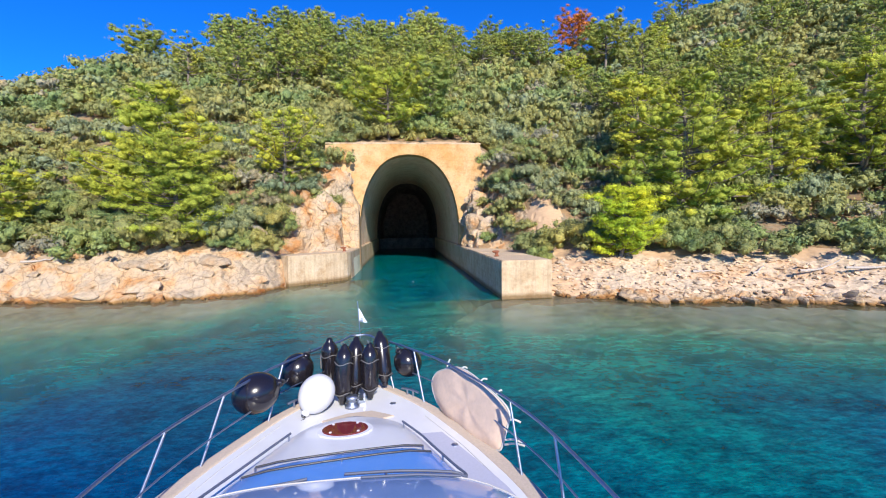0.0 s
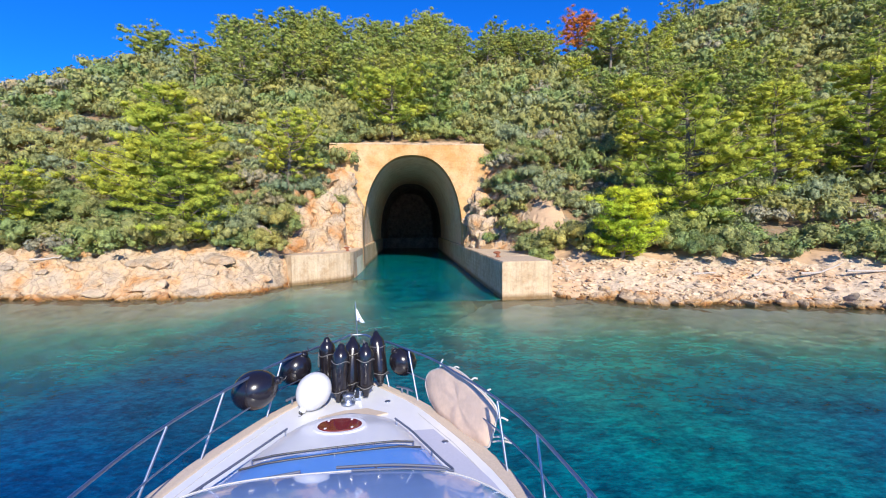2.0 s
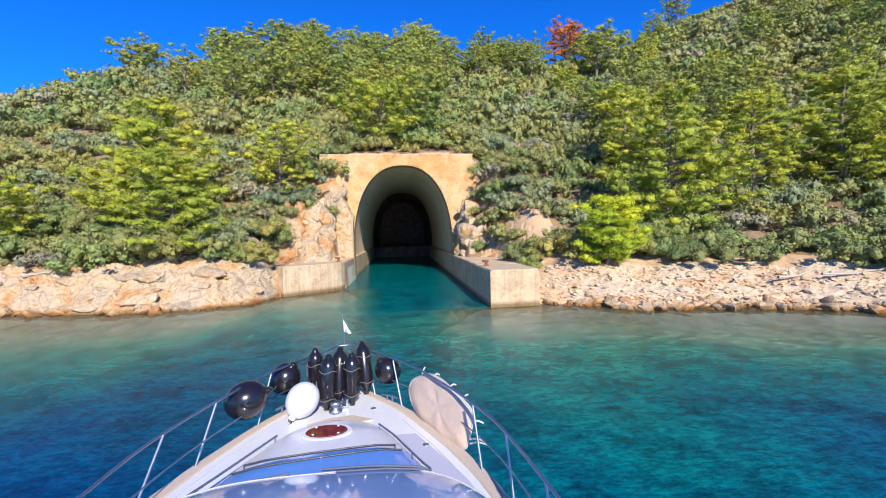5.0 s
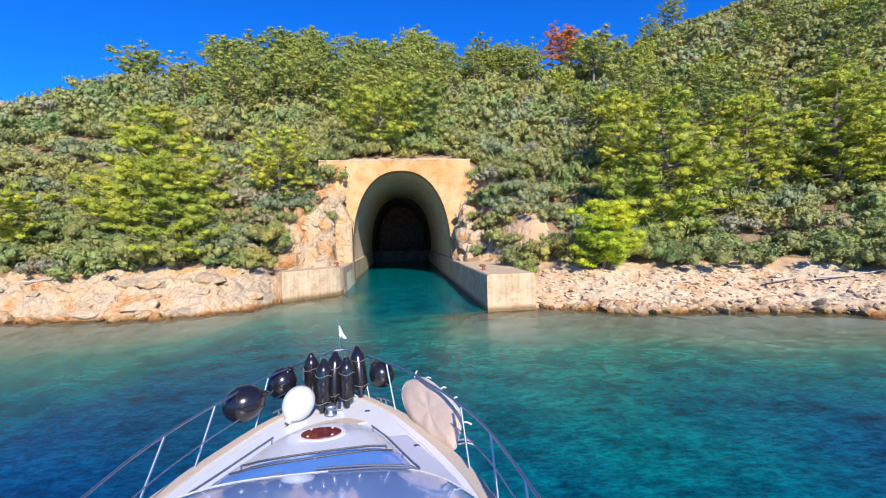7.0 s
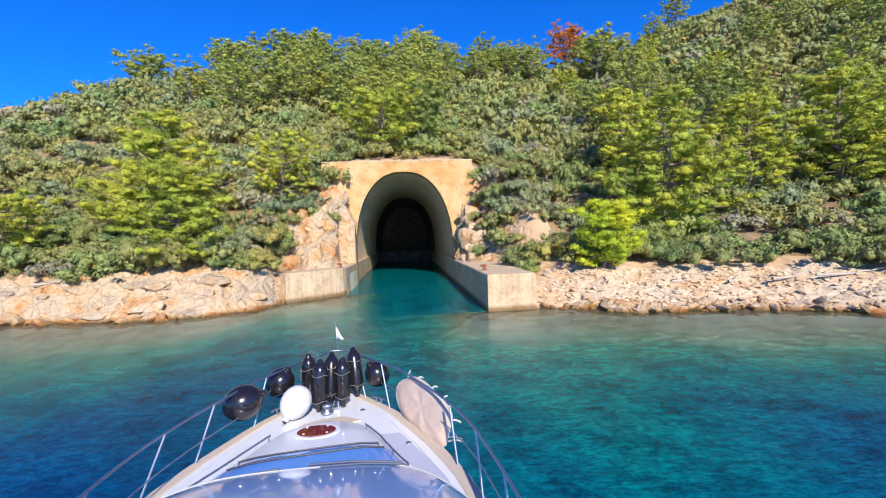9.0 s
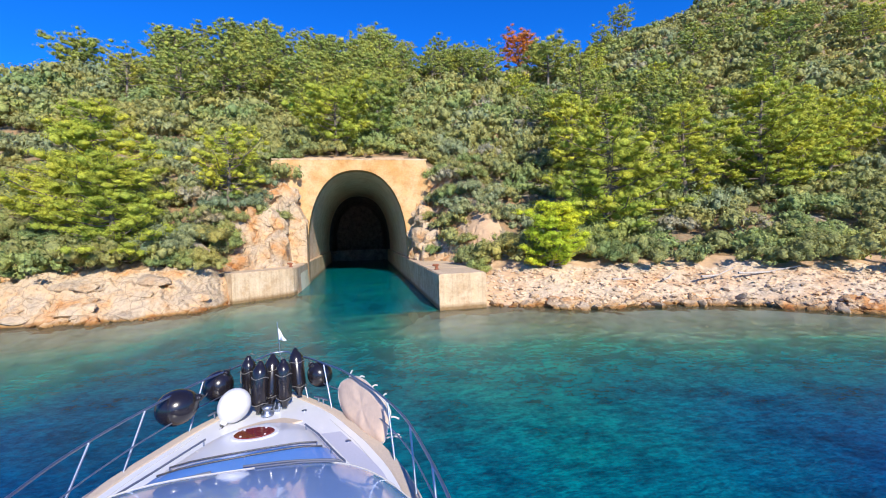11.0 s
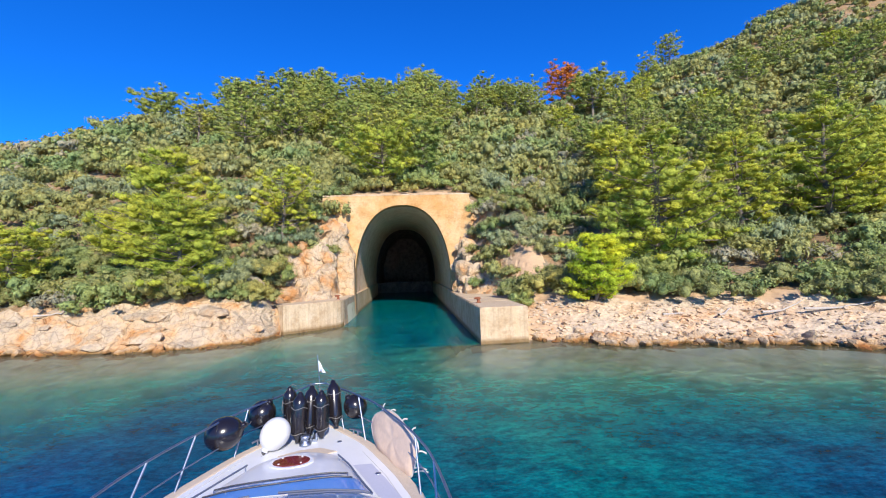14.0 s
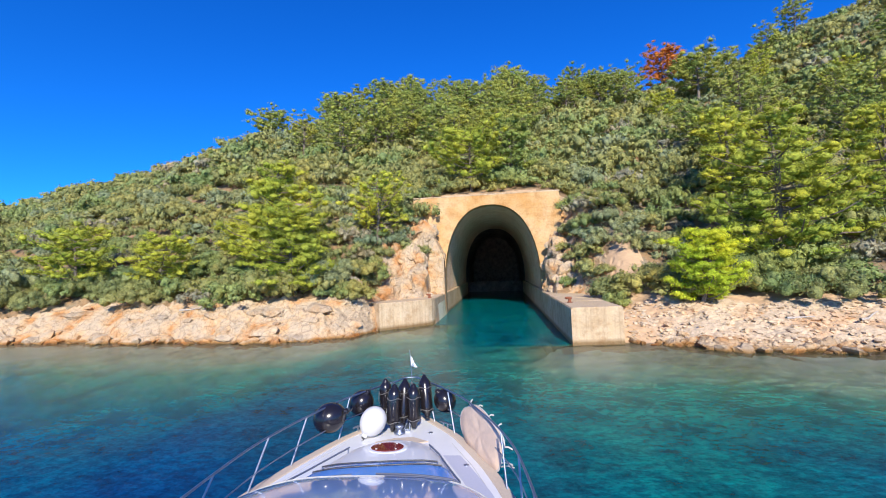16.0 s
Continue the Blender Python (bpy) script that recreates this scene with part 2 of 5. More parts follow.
def seabed_material():
    m, nt, b = nodes_of("seabed_sand")
    p = geo_pos(nt)
    n1 = noise_node(nt, 0.22, 4, 0.6, p)
    n2 = noise_node(nt, 1.6, 6, 0.7, p)
    f = math_node(nt, "ADD", math_node(nt, "MULTIPLY", n1, 0.6), math_node(nt, "MULTIPLY", n2, 0.4))
    col = ramp(nt, f, [(0.36, (0.26, 0.25, 0.14)), (0.46, (0.56, 0.53, 0.34)), (0.57, (0.78, 0.73, 0.53))])
    nt.links.new(col, b.inputs["Base Color"])
    b.inputs["Roughness"].default_value = 0.9
    return m


M_SEABED = seabed_material()


def water_material():
    """Clear shallows over the seabed, scattering teal where it is deep, under a rippled surface."""
    m, nt, b = nodes_of("sea_water")
    nt.nodes.remove(b)
    p = geo_pos(nt)
    att = nt.nodes.new("ShaderNodeAttribute")
    att.attribute_name = "depth"
    dep = att.outputs["Fac"]
    n_big = noise_node(nt, 0.07, 3, 0.55, p)
    n_mid = noise_node(nt, 0.75, 7, 0.68, p)
    d2 = math_node(nt, "MULTIPLY", dep, math_node(nt, "ADD", math_node(nt, "MULTIPLY", n_big, 1.1), 0.45))
    body = ramp(nt, math_node(nt, "DIVIDE", d2, 8.0), [(0.0, (0.54, 0.55, 0.34)), (0.10, (0.28, 0.44, 0.27)), (0.22, (0.03, 0.27, 0.195)), (0.40, (0.0, 0.160, 0.165)), (0.60, (0.0, 0.092, 0.165)), (0.9, (0.0, 0.05, 0.17))])
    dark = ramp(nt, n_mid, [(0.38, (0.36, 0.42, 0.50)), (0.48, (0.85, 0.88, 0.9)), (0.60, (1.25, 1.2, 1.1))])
    diff = nt.nodes.new("ShaderNodeBsdfDiffuse")
    clear = nt.nodes.new("ShaderNodeBsdfTransparent")
    clear.inputs["Color"].default_value = (0.88, 0.98, 0.90, 1)
    opq = ramp(nt, math_node(nt, "DIVIDE", dep, 5.0), [(0.0, (0.05, 0.05, 0.05)), (0.13, (0.25, 0.25, 0.25)), (0.34, (0.72, 0.72, 0.72)), (0.9, (0.985, 0.985, 0.985))])
    mix = nt.nodes.new("ShaderNodeMixShader")
    nt.links.new(opq, mix.inputs[0])
    nt.links.new(clear.outputs[0], mix.inputs[1])
    nt.links.new(diff.outputs[0], mix.inputs[2])
    mp = nt.nodes.new("ShaderNodeMapping")
    mp.inputs["Scale"].default_value = (0.95, 1.45, 1.0)
    mp.inputs["Rotation"].default_value = (0, 0, 0.25)
    nt.links.new(p, mp.inputs["Vector"])
    w1 = noise_node(nt, 3.0, 6, 0.68, mp.outputs[0])
    w2 = noise_node(nt, 0.35, 3, 0.5, mp.outputs[0])
    h = math_node(nt, "ADD", w1, math_node(nt, "MULTIPLY", w2, 2.5))
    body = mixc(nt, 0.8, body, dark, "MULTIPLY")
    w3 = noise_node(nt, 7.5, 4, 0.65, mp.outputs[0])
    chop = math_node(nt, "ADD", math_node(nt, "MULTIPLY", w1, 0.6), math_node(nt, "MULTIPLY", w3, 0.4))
    # light and dark of the ripples, painted into the body colour
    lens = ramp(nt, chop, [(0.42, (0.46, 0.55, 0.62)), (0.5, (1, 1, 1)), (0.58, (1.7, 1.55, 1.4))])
    # stones and weed on the bed of the eastern shallows
    sep = nt.nodes.new("ShaderNodeSeparateXYZ")
    nt.links.new(p, sep.inputs[0])
    east = math_node(nt, "MULTIPLY", math_node(nt, "SUBTRACT", sep.outputs[0], 5.0), 0.2, True)
    shoal = math_node(nt, "SUBTRACT", 1.0, math_node(nt, "MULTIPLY", math_node(nt, "SUBTRACT", dep, 1.6), 0.45, True), True)
    stone = noise_node(nt, 1.7, 5, 0.66, mp.outputs[0])
    spots = ramp(nt, stone, [(0.42, (0.30, 0.34, 0.32)), (0.50, (0.95, 0.98, 0.95)), (0.60, (1.35, 1.25, 1.1))])
    body = mixc(nt, math_node(nt, "MULTIPLY", math_node(nt, "MULTIPLY", east, shoal), 0.9), body, spots, "MULTIPLY")
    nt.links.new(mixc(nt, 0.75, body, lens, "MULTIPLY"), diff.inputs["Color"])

    def ripple(strength, reach=0.32):
        bp = add(nt, "ShaderNodeBump", Strength=strength, Distance=reach)
        nt.links.new(h, bp.inputs["Height"])
        return bp.outputs[0]

    gl = nt.nodes.new("ShaderNodeBsdfGlossy")
    gl.inputs["Roughness"].default_value = 0.03
    nt.links.new(ripple(1.0, 0.020), gl.inputs["Normal"])
    nt.links.new(ripple(1.0, 0.14), diff.inputs["Normal"])
    fr = add(nt, "ShaderNodeFresnel", IOR=1.30)
    top = nt.nodes.new("ShaderNodeMixShader")
    nt.links.new(math_node(nt, "MULTIPLY", fr.outputs[0], 0.8), top.inputs[0])
    nt.links.new(mix.outputs[0], top.inputs[1])
    nt.links.new(gl.outputs[0], top.inputs[2])
    nt.links.new(top.outputs[0], nt.nodes["Material Output"].inputs["Surface"])
    return m


M_WATER = water_material()
M_GEL = simple("white_gelcoat", (0.66, 0.665, 0.69), 0.3, coat=0.4, grain=0.03, scale=3)
M_DECKTAN = simple("tan_deck_strip", (0.50, 0.41, 0.32), 0.75, grain=0.12, scale=40)
M_STEEL = simple("stainless_steel", (0.36, 0.40, 0.48), 0.45, metal=1.0)
M_RUBBER = simple("black_fender", (0.012, 0.010, 0.012), 0.22, coat=0.3)
M_WHITEBALL = simple("white_fender", (0.60, 0.60, 0.60), 0.4, grain=0.04, scale=8)
M_CANVAS = simple("beige_canvas", (0.70, 0.52, 0.385), 0.85, grain=0.08, scale=14)
M_ROPE = simple("pale_rope", (0.52, 0.50, 0.46), 0.8)
M_DARKROPE = simple("grey_cord", (0.15, 0.145, 0.14), 0.8)
M_FLAG = simple("white_flag", (0.80, 0.80, 0.82), 0.8)
M_BLUE = simple("grey_blue_print", (0.30, 0.36, 0.45), 0.8)
M_HATCH = simple("red_tinted_acrylic", (0.16, 0.022, 0.02), 0.08, coat=0.6)
# the blue of the reflected sky is put into this base colour
M_SCREEN = simple("sky_blue_windscreen", (0.22, 0.35, 0.62), 0.10, coat=0.7, grain=0.06, scale=2)
# blue that paints the coachroof's shade
M_ROOF_SHADE = simple("roof_shade_blue", (0.09, 0.26, 0.68), 0.22, coat=0.5, grain=0.05, scale=3)
M_DECK_SHADE = simple("deck_shade_lavender", (0.42, 0.43, 0.52), 0.6, grain=0.05, scale=30)
M_BRUSHED = simple("dull_grey_tube", (0.085, 0.10, 0.15), 0.55)
M_SEAM = simple("deck_seam_sealant", (0.45, 0.44, 0.42), 0.7)
M_DARKTRIM = simple("dark_trim", (0.03, 0.03, 0.035), 0.35)


# ---------- the lie of the land ----------
SHORE_X = (-260, -130, -60, -36, -28, -22, -18, -14, -12, -10, -7.9, -7.2, -6.5, -3, 5, 8.7, 10.8, 12.5, 15, 17.6, 20, 22.6, 25, 32, 45, 80, 200)
SHORE_Y = (60, 34, 23, 21.8, 22.0, 21.2, 21.0, 20.2, 20.2, 21.2, 21.9, 23.6, 27.2, 28, 18.6, 18.3, 17.3, 16.2, 15.6, 15.2, 14.4, 11.9, 10.1, 7.5, 4, 0, -6)
RIDGE_X = (-260, -150, -122, -106, -90, -69, -54, -47, -27, -16, 17, 34, 45, 61, 76, 90, 130, 220)
RIDGE_Z = (6, 15, 20, 23, 26.5, 29.5, 33, 35, 36.5, 37.5, 37.0, 36.5, 39, 46.5, 53, 60, 77, 92)
RIDGE_Y = 85.0
CH_L, CH_R = -3.2, 5.5      # faces of the channel
FACE_Y = 36.74              # front of the portal wall
QUAY_Z = 1.95


def smooth(a, b, t):
    t = min(1, max(0, (t - a) / (b - a)))
    return t * t * (3 - 2 * t)


def shore(x):
    return float(np.interp(x, SHORE_X, SHORE_Y)) + 0.5 * noise.noise((x * 0.45, 3.1, 0))


def blocks(x, y, s=0.5):
    """Cracked limestone: slabs of different height with dark joints between."""
    w = 0.5 * noise.noise((x * 0.4, y * 0.4, 5))
    dist, pts = noise.voronoi(Vector((x * s + w, y * s * 1.25 - w, 0.3)))
    k = pts[0]
    r = math.sin(k[0] * 127.1 + k[1] * 311.7) * 43758.5453
    r -= math.floor(r)
    joint = min(1.0, (dist[1] - dist[0]) * 5.0)
    tilt = (x * s - k[0]) * (r - 0.5) * 0.5
    return 0.42 * (r - 0.5) + tilt * 0.35 - 0.26 * (1 - joint)


def land(x, y):
    d = y - shore(x)
    if d <= 0:
        z = 0.13 * d if d > -5 else -0.65 + (d + 5) * 0.30 + 0.45 * min(0, d + 7) * smooth(5, 14, x)
        z = max(z, -7.5) + 0.18 * noise.noise((x * 0.9, y * 0.9, 0)) * min(1, -d)
    else:
        top = float(np.interp(x, RIDGE_X, RIDGE_Z))
        dep = RIDGE_Y - shore(x)
        u = d / dep
        edge = 1.35 - 0.7 * smooth(2, 9, x)
        rise = u ** (1.1 + 0.2 * smooth(0, 10, x) * (1 - smooth(25, 60, x)))
        if u > 0.93:
            rise = 0.92 + 0.08 * math.sin(min(1.0, (u - 0.93) / 0.14) * math.pi / 2)
        z = edge * (1 - math.exp(-d / 1.7)) + (top - edge) * rise
        if u > 1.12:
            z -= (u - 1.12) * dep * 0.45
        z += 1.1 * noise.noise((x * 0.09, y * 0.09, 1)) * smooth(6, 20, d) + 0.3 * noise.noise((x * 0.5, y * 0.5, 2)) * smooth(1, 5, d)
        if d < 12:
            z += (0.9 * blocks(x, y) + 0.6 * blocks(x + 31.7, y, 1.35)) * (1 - smooth(3, 9, d)) * smooth(-0.2, 0.6, d) * (1 - 0.75 * smooth(2, 9, x))
    if 14 < y and -24 < x < 24:
        if y > FACE_Y + 0.55:
            z = max(z, 11.15 + 0.4 * (y - 37.3) - 0.55 * max(0, abs(x - 0.9) - 6.6) ** 1.2)
        elif CH_L < x < CH_R:
            k = smooth(0, 3.5, x - CH_L) if y < 27 else 1.0
            if y < 18:
                k *= smooth(0, 7.0, CH_R - x) * smooth(8, 18, y)
            z = z + (-3.2 - z) * k if z > -3.2 else z
            if y > 27:
                z = -3.2
        elif x <= CH_L and y > 23.5:
            rough = 1.7 * blocks(x * 0.8 + z * 0.25, y + z * 0.6, 0.8)
            a = 1.75 + 1.15 * max(0, y - 29.6) + 1.2 * max(0, -7.6 - x)
            b = 1.75 + 3.4 * max(0, -3.9 - x)
            if y > 34.6:
                b = max(b, 6.4 + 2.2 * (-3.6 - x))
            lim = min(a, b)
            lift = smooth(-11.5, -8.5, x) * smooth(29.8, 31.5, y)
            z = min(max(z, z + (lim - z) * 0.9 * lift), lim + rough * smooth(1.9, 3.0, lim))
            if x > -4.5 and y < 34.6:
                z = min(z, 1.8)
        elif x >= CH_R:
            rough = 1.7 * blocks(x * 0.8 + z * 0.25, y + z * 0.6, 0.8)
            a = 1.75 + 0.74 * max(0, y - 23.5 - 5.5 * (1 - smooth(6.8, 11.8, x))) + 0.45 * max(0, x - 8.3)
            b = 1.75 + 4.5 * max(0, x - 6.2)
            if y > 34.8:
                b = max(b, 3.0 + 6.5 * (x - 6.15))
            lim = min(a, b)
            lift = (1 - smooth(9.5, 15, x)) * smooth(24, 28, y)
            z = min(max(z, z + (lim - z) * 0.9 * lift), lim + rough * smooth(1.9, 3.0, lim))
            if x < 8.1 and y < 27:
                z = min(z, 1.8)
    return z


def build_ground():
    xs = np.concatenate([np.linspace(-1500, -260, 6), np.linspace(-240, -62, 40), np.linspace(-60, -24, 110),
                         np.linspace(-23.8, 32, 310), np.linspace(32.6, 70, 46), np.linspace(74, 220, 36), np.linspace(260, 1500, 6)])
    ds = np.concatenate([[-1600, -700, -300, -120, -60], np.linspace(-40, -8, 16), np.linspace(-7, -1, 20), np.linspace(-0.8, 7, 66),
                         np.linspace(7.25, 22, 60), np.linspace(23, 62, 48), np.linspace(64, 120, 24), [160, 300, 700, 1600]])
    v, f, rock = [], [], []
    nd = len(ds)
    for x in xs:
        s = shore(float(x))
        for d in ds:
            y = s + d
            v.append((x, y, land(float(x), float(y))))
    for i in range(len(xs) - 1):
        for j in range(nd - 1):
            a = i * nd + j
            q = (a, a + nd, a + nd + 1, a + 1)
            zz = [v[k][2] for k in q]
            if -3.7 < v[a][0] < 6.1 and 35.5 < v[a][1] < 39.5 and max(zz) - min(zz) > 4:
                continue        # the mouth of the tunnel
            f.append(q)
    me = mesh_np("ground", v, f, M_SOIL)
    me.materials.append(M_ROCK)
    me.materials.append(M_SEABED)
    me.materials.append(M_SAND)
    me.materials.append(M_GRAVEL)
    idx = []
    for p in me.polygons:
        c = p.center
        d = c.y - shore(c.x)
        edge = 3.2 + 2.0 * smooth(6, 10, c.x) + 1.8 * noise.noise((c.x * 0.35, c.y * 0.35, 9))
        near_cut = -9 < c.x < 10 and 24 < c.y < 37.5 and c.z > 1.9
        sandy = (c.x - 10.7) ** 2 / 1.5 + (c.y - 26.9) ** 2 / 3.0 < 1 or (abs(c.x - 10.9) < 0.7 and 20.5 < c.y < 25) or (-5 < c.x < 6 and 37.3 < c.y < 39.6) or (5 < c.x < 10 and 17 < c.y < 27) or (-7.5 < c.x < -3 and 25 < c.y < 29.8)
        if sandy:
            idx.append(3)
        elif c.z < -0.12:
            idx.append(2)
        elif c.x > 8 and edge <= d < 6.4 + 1.3 * noise.noise((c.x * 0.3, c.y * 0.3, 6)):
            idx.append(3)
        elif c.x > 8.2 and 0.9 + 0.7 * noise.noise((c.x * 0.8, c.y * 0.8, 3)) < d < edge:
            idx.append(4)
        elif d < edge or (near_cut and p.normal.z < 0.8):
            idx.append(1)
        else:
            idx.append(0)
    me.polygons.foreach_set("material_index", idx)
    ob = new("ground", me)
    tagged(ob, "rocky limestone shore rising to a steep hillside of red soil", "ground", kind="structure")


build_ground()


def build_water():
    xs = np.concatenate([[-2400, -900, -400, -200, -120], np.linspace(-80, 60, 200), [80, 120, 200, 400, 900, 2400]])
    ys = np.concatenate([[-2400, -900, -400, -200, -100, -60, -40, -28], np.linspace(-20, 30, 110), np.linspace(31, 80, 30)])
    v, f, dep = [], [], []
    for x in xs:
        for y in ys:
            v.append((x, y, 0.0))
            dep.append(3.4 if -4 < x < 7 and y > 28 else max(0.0, -land(float(x), float(y))))
    n = len(ys)
    for i in range(len(xs) - 1):
        for j in range(n - 1):
            a = i * n + j
            f.append((a, a + n, a + n + 1, a + 1))
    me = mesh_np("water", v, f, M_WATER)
    at = me.attributes.new("depth", "FLOAT", "POINT")
    at.data.foreach_set("value", dep)
    tagged(new("water", me), "clear teal sea with small ripples, pale in the shallows", "sea", kind="structure")


build_water()


# ---------- tunnel portal ----------
def arch_line(cx, hw, spring, rise, n=40, power=2.3):
    pts = []
    for i in range(n + 1):
        a = math.pi * i / n
        c, s = math.cos(a), math.sin(a)
        pts.append((cx - hw * math.copysign(abs(c) ** (2 / power), c), spring + rise * abs(s) ** (2 / power)))
    return pts


ARCH = [(-3.40, -3.2)] + arch_line(1.25, 4.65, 2.4, 7.95) + [(5.90, -3.2)]


def build_portal():
    x0, x1, zb, zt = -6.3, 8.0, -3.2, 11.28
    th = 1.3
    cx, cz = 1.25, 3.5
    bm = bmesh.new()
    rings = []
    for y in (FACE_Y, FACE_Y + th):
        inner, outer = [], []
        for k, (x, z) in enumerate(ARCH):
            inner.append(bm.verts.new((x, y, z)))
            if k == 0:
                ox, oz = x0, zb
            elif k == len(ARCH) - 1:
                ox, oz = x1, zb
            else:
                dx, dz = x - cx, max(z - 2.0, 0.001)
                t = min((x0 - cx) / dx if dx < 0 else 1e9, (x1 - cx) / dx if dx > 0 else 1e9, (zt - 2.0) / dz)
                ox, oz = cx + dx * t, 2.0 + dz * t
            outer.append(bm.verts.new((ox, y, oz)))
        rings.append((inner, outer))
    (i0, o0), (i1, o1) = rings
    for k in range(len(ARCH) - 1):
        bm.faces.new((i0[k], i0[k + 1], o0[k + 1], o0[k]))
        bm.faces.new((i1[k + 1], i1[k], o1[k], o1[k + 1]))
        bm.faces.new((i0[k + 1], i0[k], i1[k], i1[k + 1]))
        bm.faces.new((o0[k], o0[k + 1], o1[k + 1], o1[k]))
    bmesh.ops.recalc_face_normals(bm, faces=bm.faces)
    root = new("tunnel_portal")
    root.location = (0, 0, 0)
    tagged(root, "tall ochre-stained concrete tunnel portal cut into the hill", "tunnel portal", kind="structure")
    part("portal_wall", bm_mesh("portal_wall", bm, M_PORTAL), root)
    bm = bmesh.new()
    for seg in range(5):
        a = x0 + (x1 - x0) * seg / 5
        b = x0 + (x1 - x0) * (seg + 1) / 5 - 0.03
        m = Matrix.Translation(((a + b) / 2, FACE_Y + 0.65, zt + 0.06)) @ Matrix.Diagonal((b - a, 1.31, 0.12, 1))
        bmesh.ops.create_cube(bm, size=1, matrix=m)
    bmesh.ops.bevel(bm, geom=bm.edges[:], offset=0.02, segments=1, affect="EDGES")
    part("coping", bm_mesh("coping", bm, M_QUAY), root)
    # lining of the vault, with its formwork rings
    v, f = [], []
    y_in, y_end = FACE_Y + th, 64.0
    n = len(ARCH)
    ys = []
    y = y_in
    while y < y_end:
        ys += [(y, 0.0), (min(y + 1.94, y_end), 0.0), (min(y + 1.95, y_end), 0.035)]
        y += 2.0
    for yy, off in ys:
        for x, z in ARCH:
            dx, dz = x - 1.25, z - 3
            ln = math.hypot(dx, dz)
            v.append((x + dx / ln * (off + 0.003), yy, z + dz / ln * off))
    for i in range(len(ys) - 1):
        for k in range(n - 1):
            a = i * n + k
            f.append((a, a + 1, a + n + 1, a + n))
    part("vault_lining", mesh_np("vault_lining", v, f, M_LINING), root, "grey board-marked concrete vault")
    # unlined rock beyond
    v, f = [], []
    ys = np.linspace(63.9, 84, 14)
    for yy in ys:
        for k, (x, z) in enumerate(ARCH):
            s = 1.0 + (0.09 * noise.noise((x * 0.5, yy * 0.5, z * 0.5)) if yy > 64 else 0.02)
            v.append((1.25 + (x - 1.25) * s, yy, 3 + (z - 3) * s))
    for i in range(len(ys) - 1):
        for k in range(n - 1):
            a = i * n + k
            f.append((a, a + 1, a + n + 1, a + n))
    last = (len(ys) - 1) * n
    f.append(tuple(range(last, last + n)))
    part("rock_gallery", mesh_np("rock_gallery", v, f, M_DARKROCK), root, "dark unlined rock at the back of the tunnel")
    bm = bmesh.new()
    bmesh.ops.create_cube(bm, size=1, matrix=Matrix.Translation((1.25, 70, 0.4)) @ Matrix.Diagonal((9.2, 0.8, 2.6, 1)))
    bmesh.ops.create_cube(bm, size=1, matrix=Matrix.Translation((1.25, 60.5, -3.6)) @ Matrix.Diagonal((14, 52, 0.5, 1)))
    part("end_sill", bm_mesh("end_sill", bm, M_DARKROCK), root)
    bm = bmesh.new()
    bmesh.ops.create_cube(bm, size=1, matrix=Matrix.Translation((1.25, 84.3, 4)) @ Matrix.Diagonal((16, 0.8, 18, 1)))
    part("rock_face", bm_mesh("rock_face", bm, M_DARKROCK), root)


build_portal()


def prism(pts, z0, z1, bev=0.05):
    """A block over a plan outline, its top edges worn round."""
    bm = bmesh.new()
    lo = [bm.verts.new((x, y, z0)) for x, y in pts]
    hi = [bm.verts.new((x, y, z1)) for x, y in pts]
    n = len(pts)
    bm.faces.new(lo[::-1])
    top = bm.faces.new(hi)
    for i in range(n):
        bm.faces.new((lo[i], lo[(i + 1) % n], hi[(i + 1) % n], hi[i]))
    bmesh.ops.recalc_face_normals(bm, faces=bm.faces)
    bmesh.ops.bevel(bm, geom=list(top.edges), offset=bev, segments=2, affect="EDGES")
    return bm


def build_quays():
    right = new("quay")
    tagged(right, "concrete quay with weathered faces beside the channel", "quay", kind="structure")
    part("quay_end", bm_mesh("quay_end", prism([(5.5, 17.78), (8.15, 17.95), (8.15, 19.4), (5.5, 19.4)], -3.5, QUAY_Z), M_QUAY), right)
    y = 19.43
    while y < 63.9:
        e = min(y + 2.55, 64)
        w = 8.15 if y < 32 else 6.6
        part("quay_wall_bay", bm_mesh("quay_wall_bay", prism([(5.5, y), (w, y), (w, e - 0.03), (5.5, e - 0.03)], -3.5, QUAY_Z + 0.01 * math.sin(y * 7)), M_QUAY), right)
        y = e
    left = new("quay")
    tagged(left, "concrete quay with a slanted front and sandy top", "quay", kind="structure")
    part("quay_front", bm_mesh("quay_front", prism([(-3.2, 28.7), (-3.24, 28.15), (-3.38, 27.65), (-3.65, 27.2), (-4.05, 26.8), (-4.6, 26.3), (-6.7, 24.6), (-8.0, 26.2), (-4.6, 29.6), (-3.2, 29.6)], -3.5, QUAY_Z), M_QUAY), left)
    y = 29.63
    while y < 63.9:
        e = min(y + 2.55, 64)
        w = -4.6 if y < 35.5 else -3.95
        part("quay_wall_bay", bm_mesh("quay_wall_bay", prism([(w, y), (-3.2, y), (-3.2, e - 0.03), (w, e - 0.03)], -3.5, QUAY_Z + 0.01 * math.sin(y * 5)), M_QUAY), left)
        y = e


build_quays()


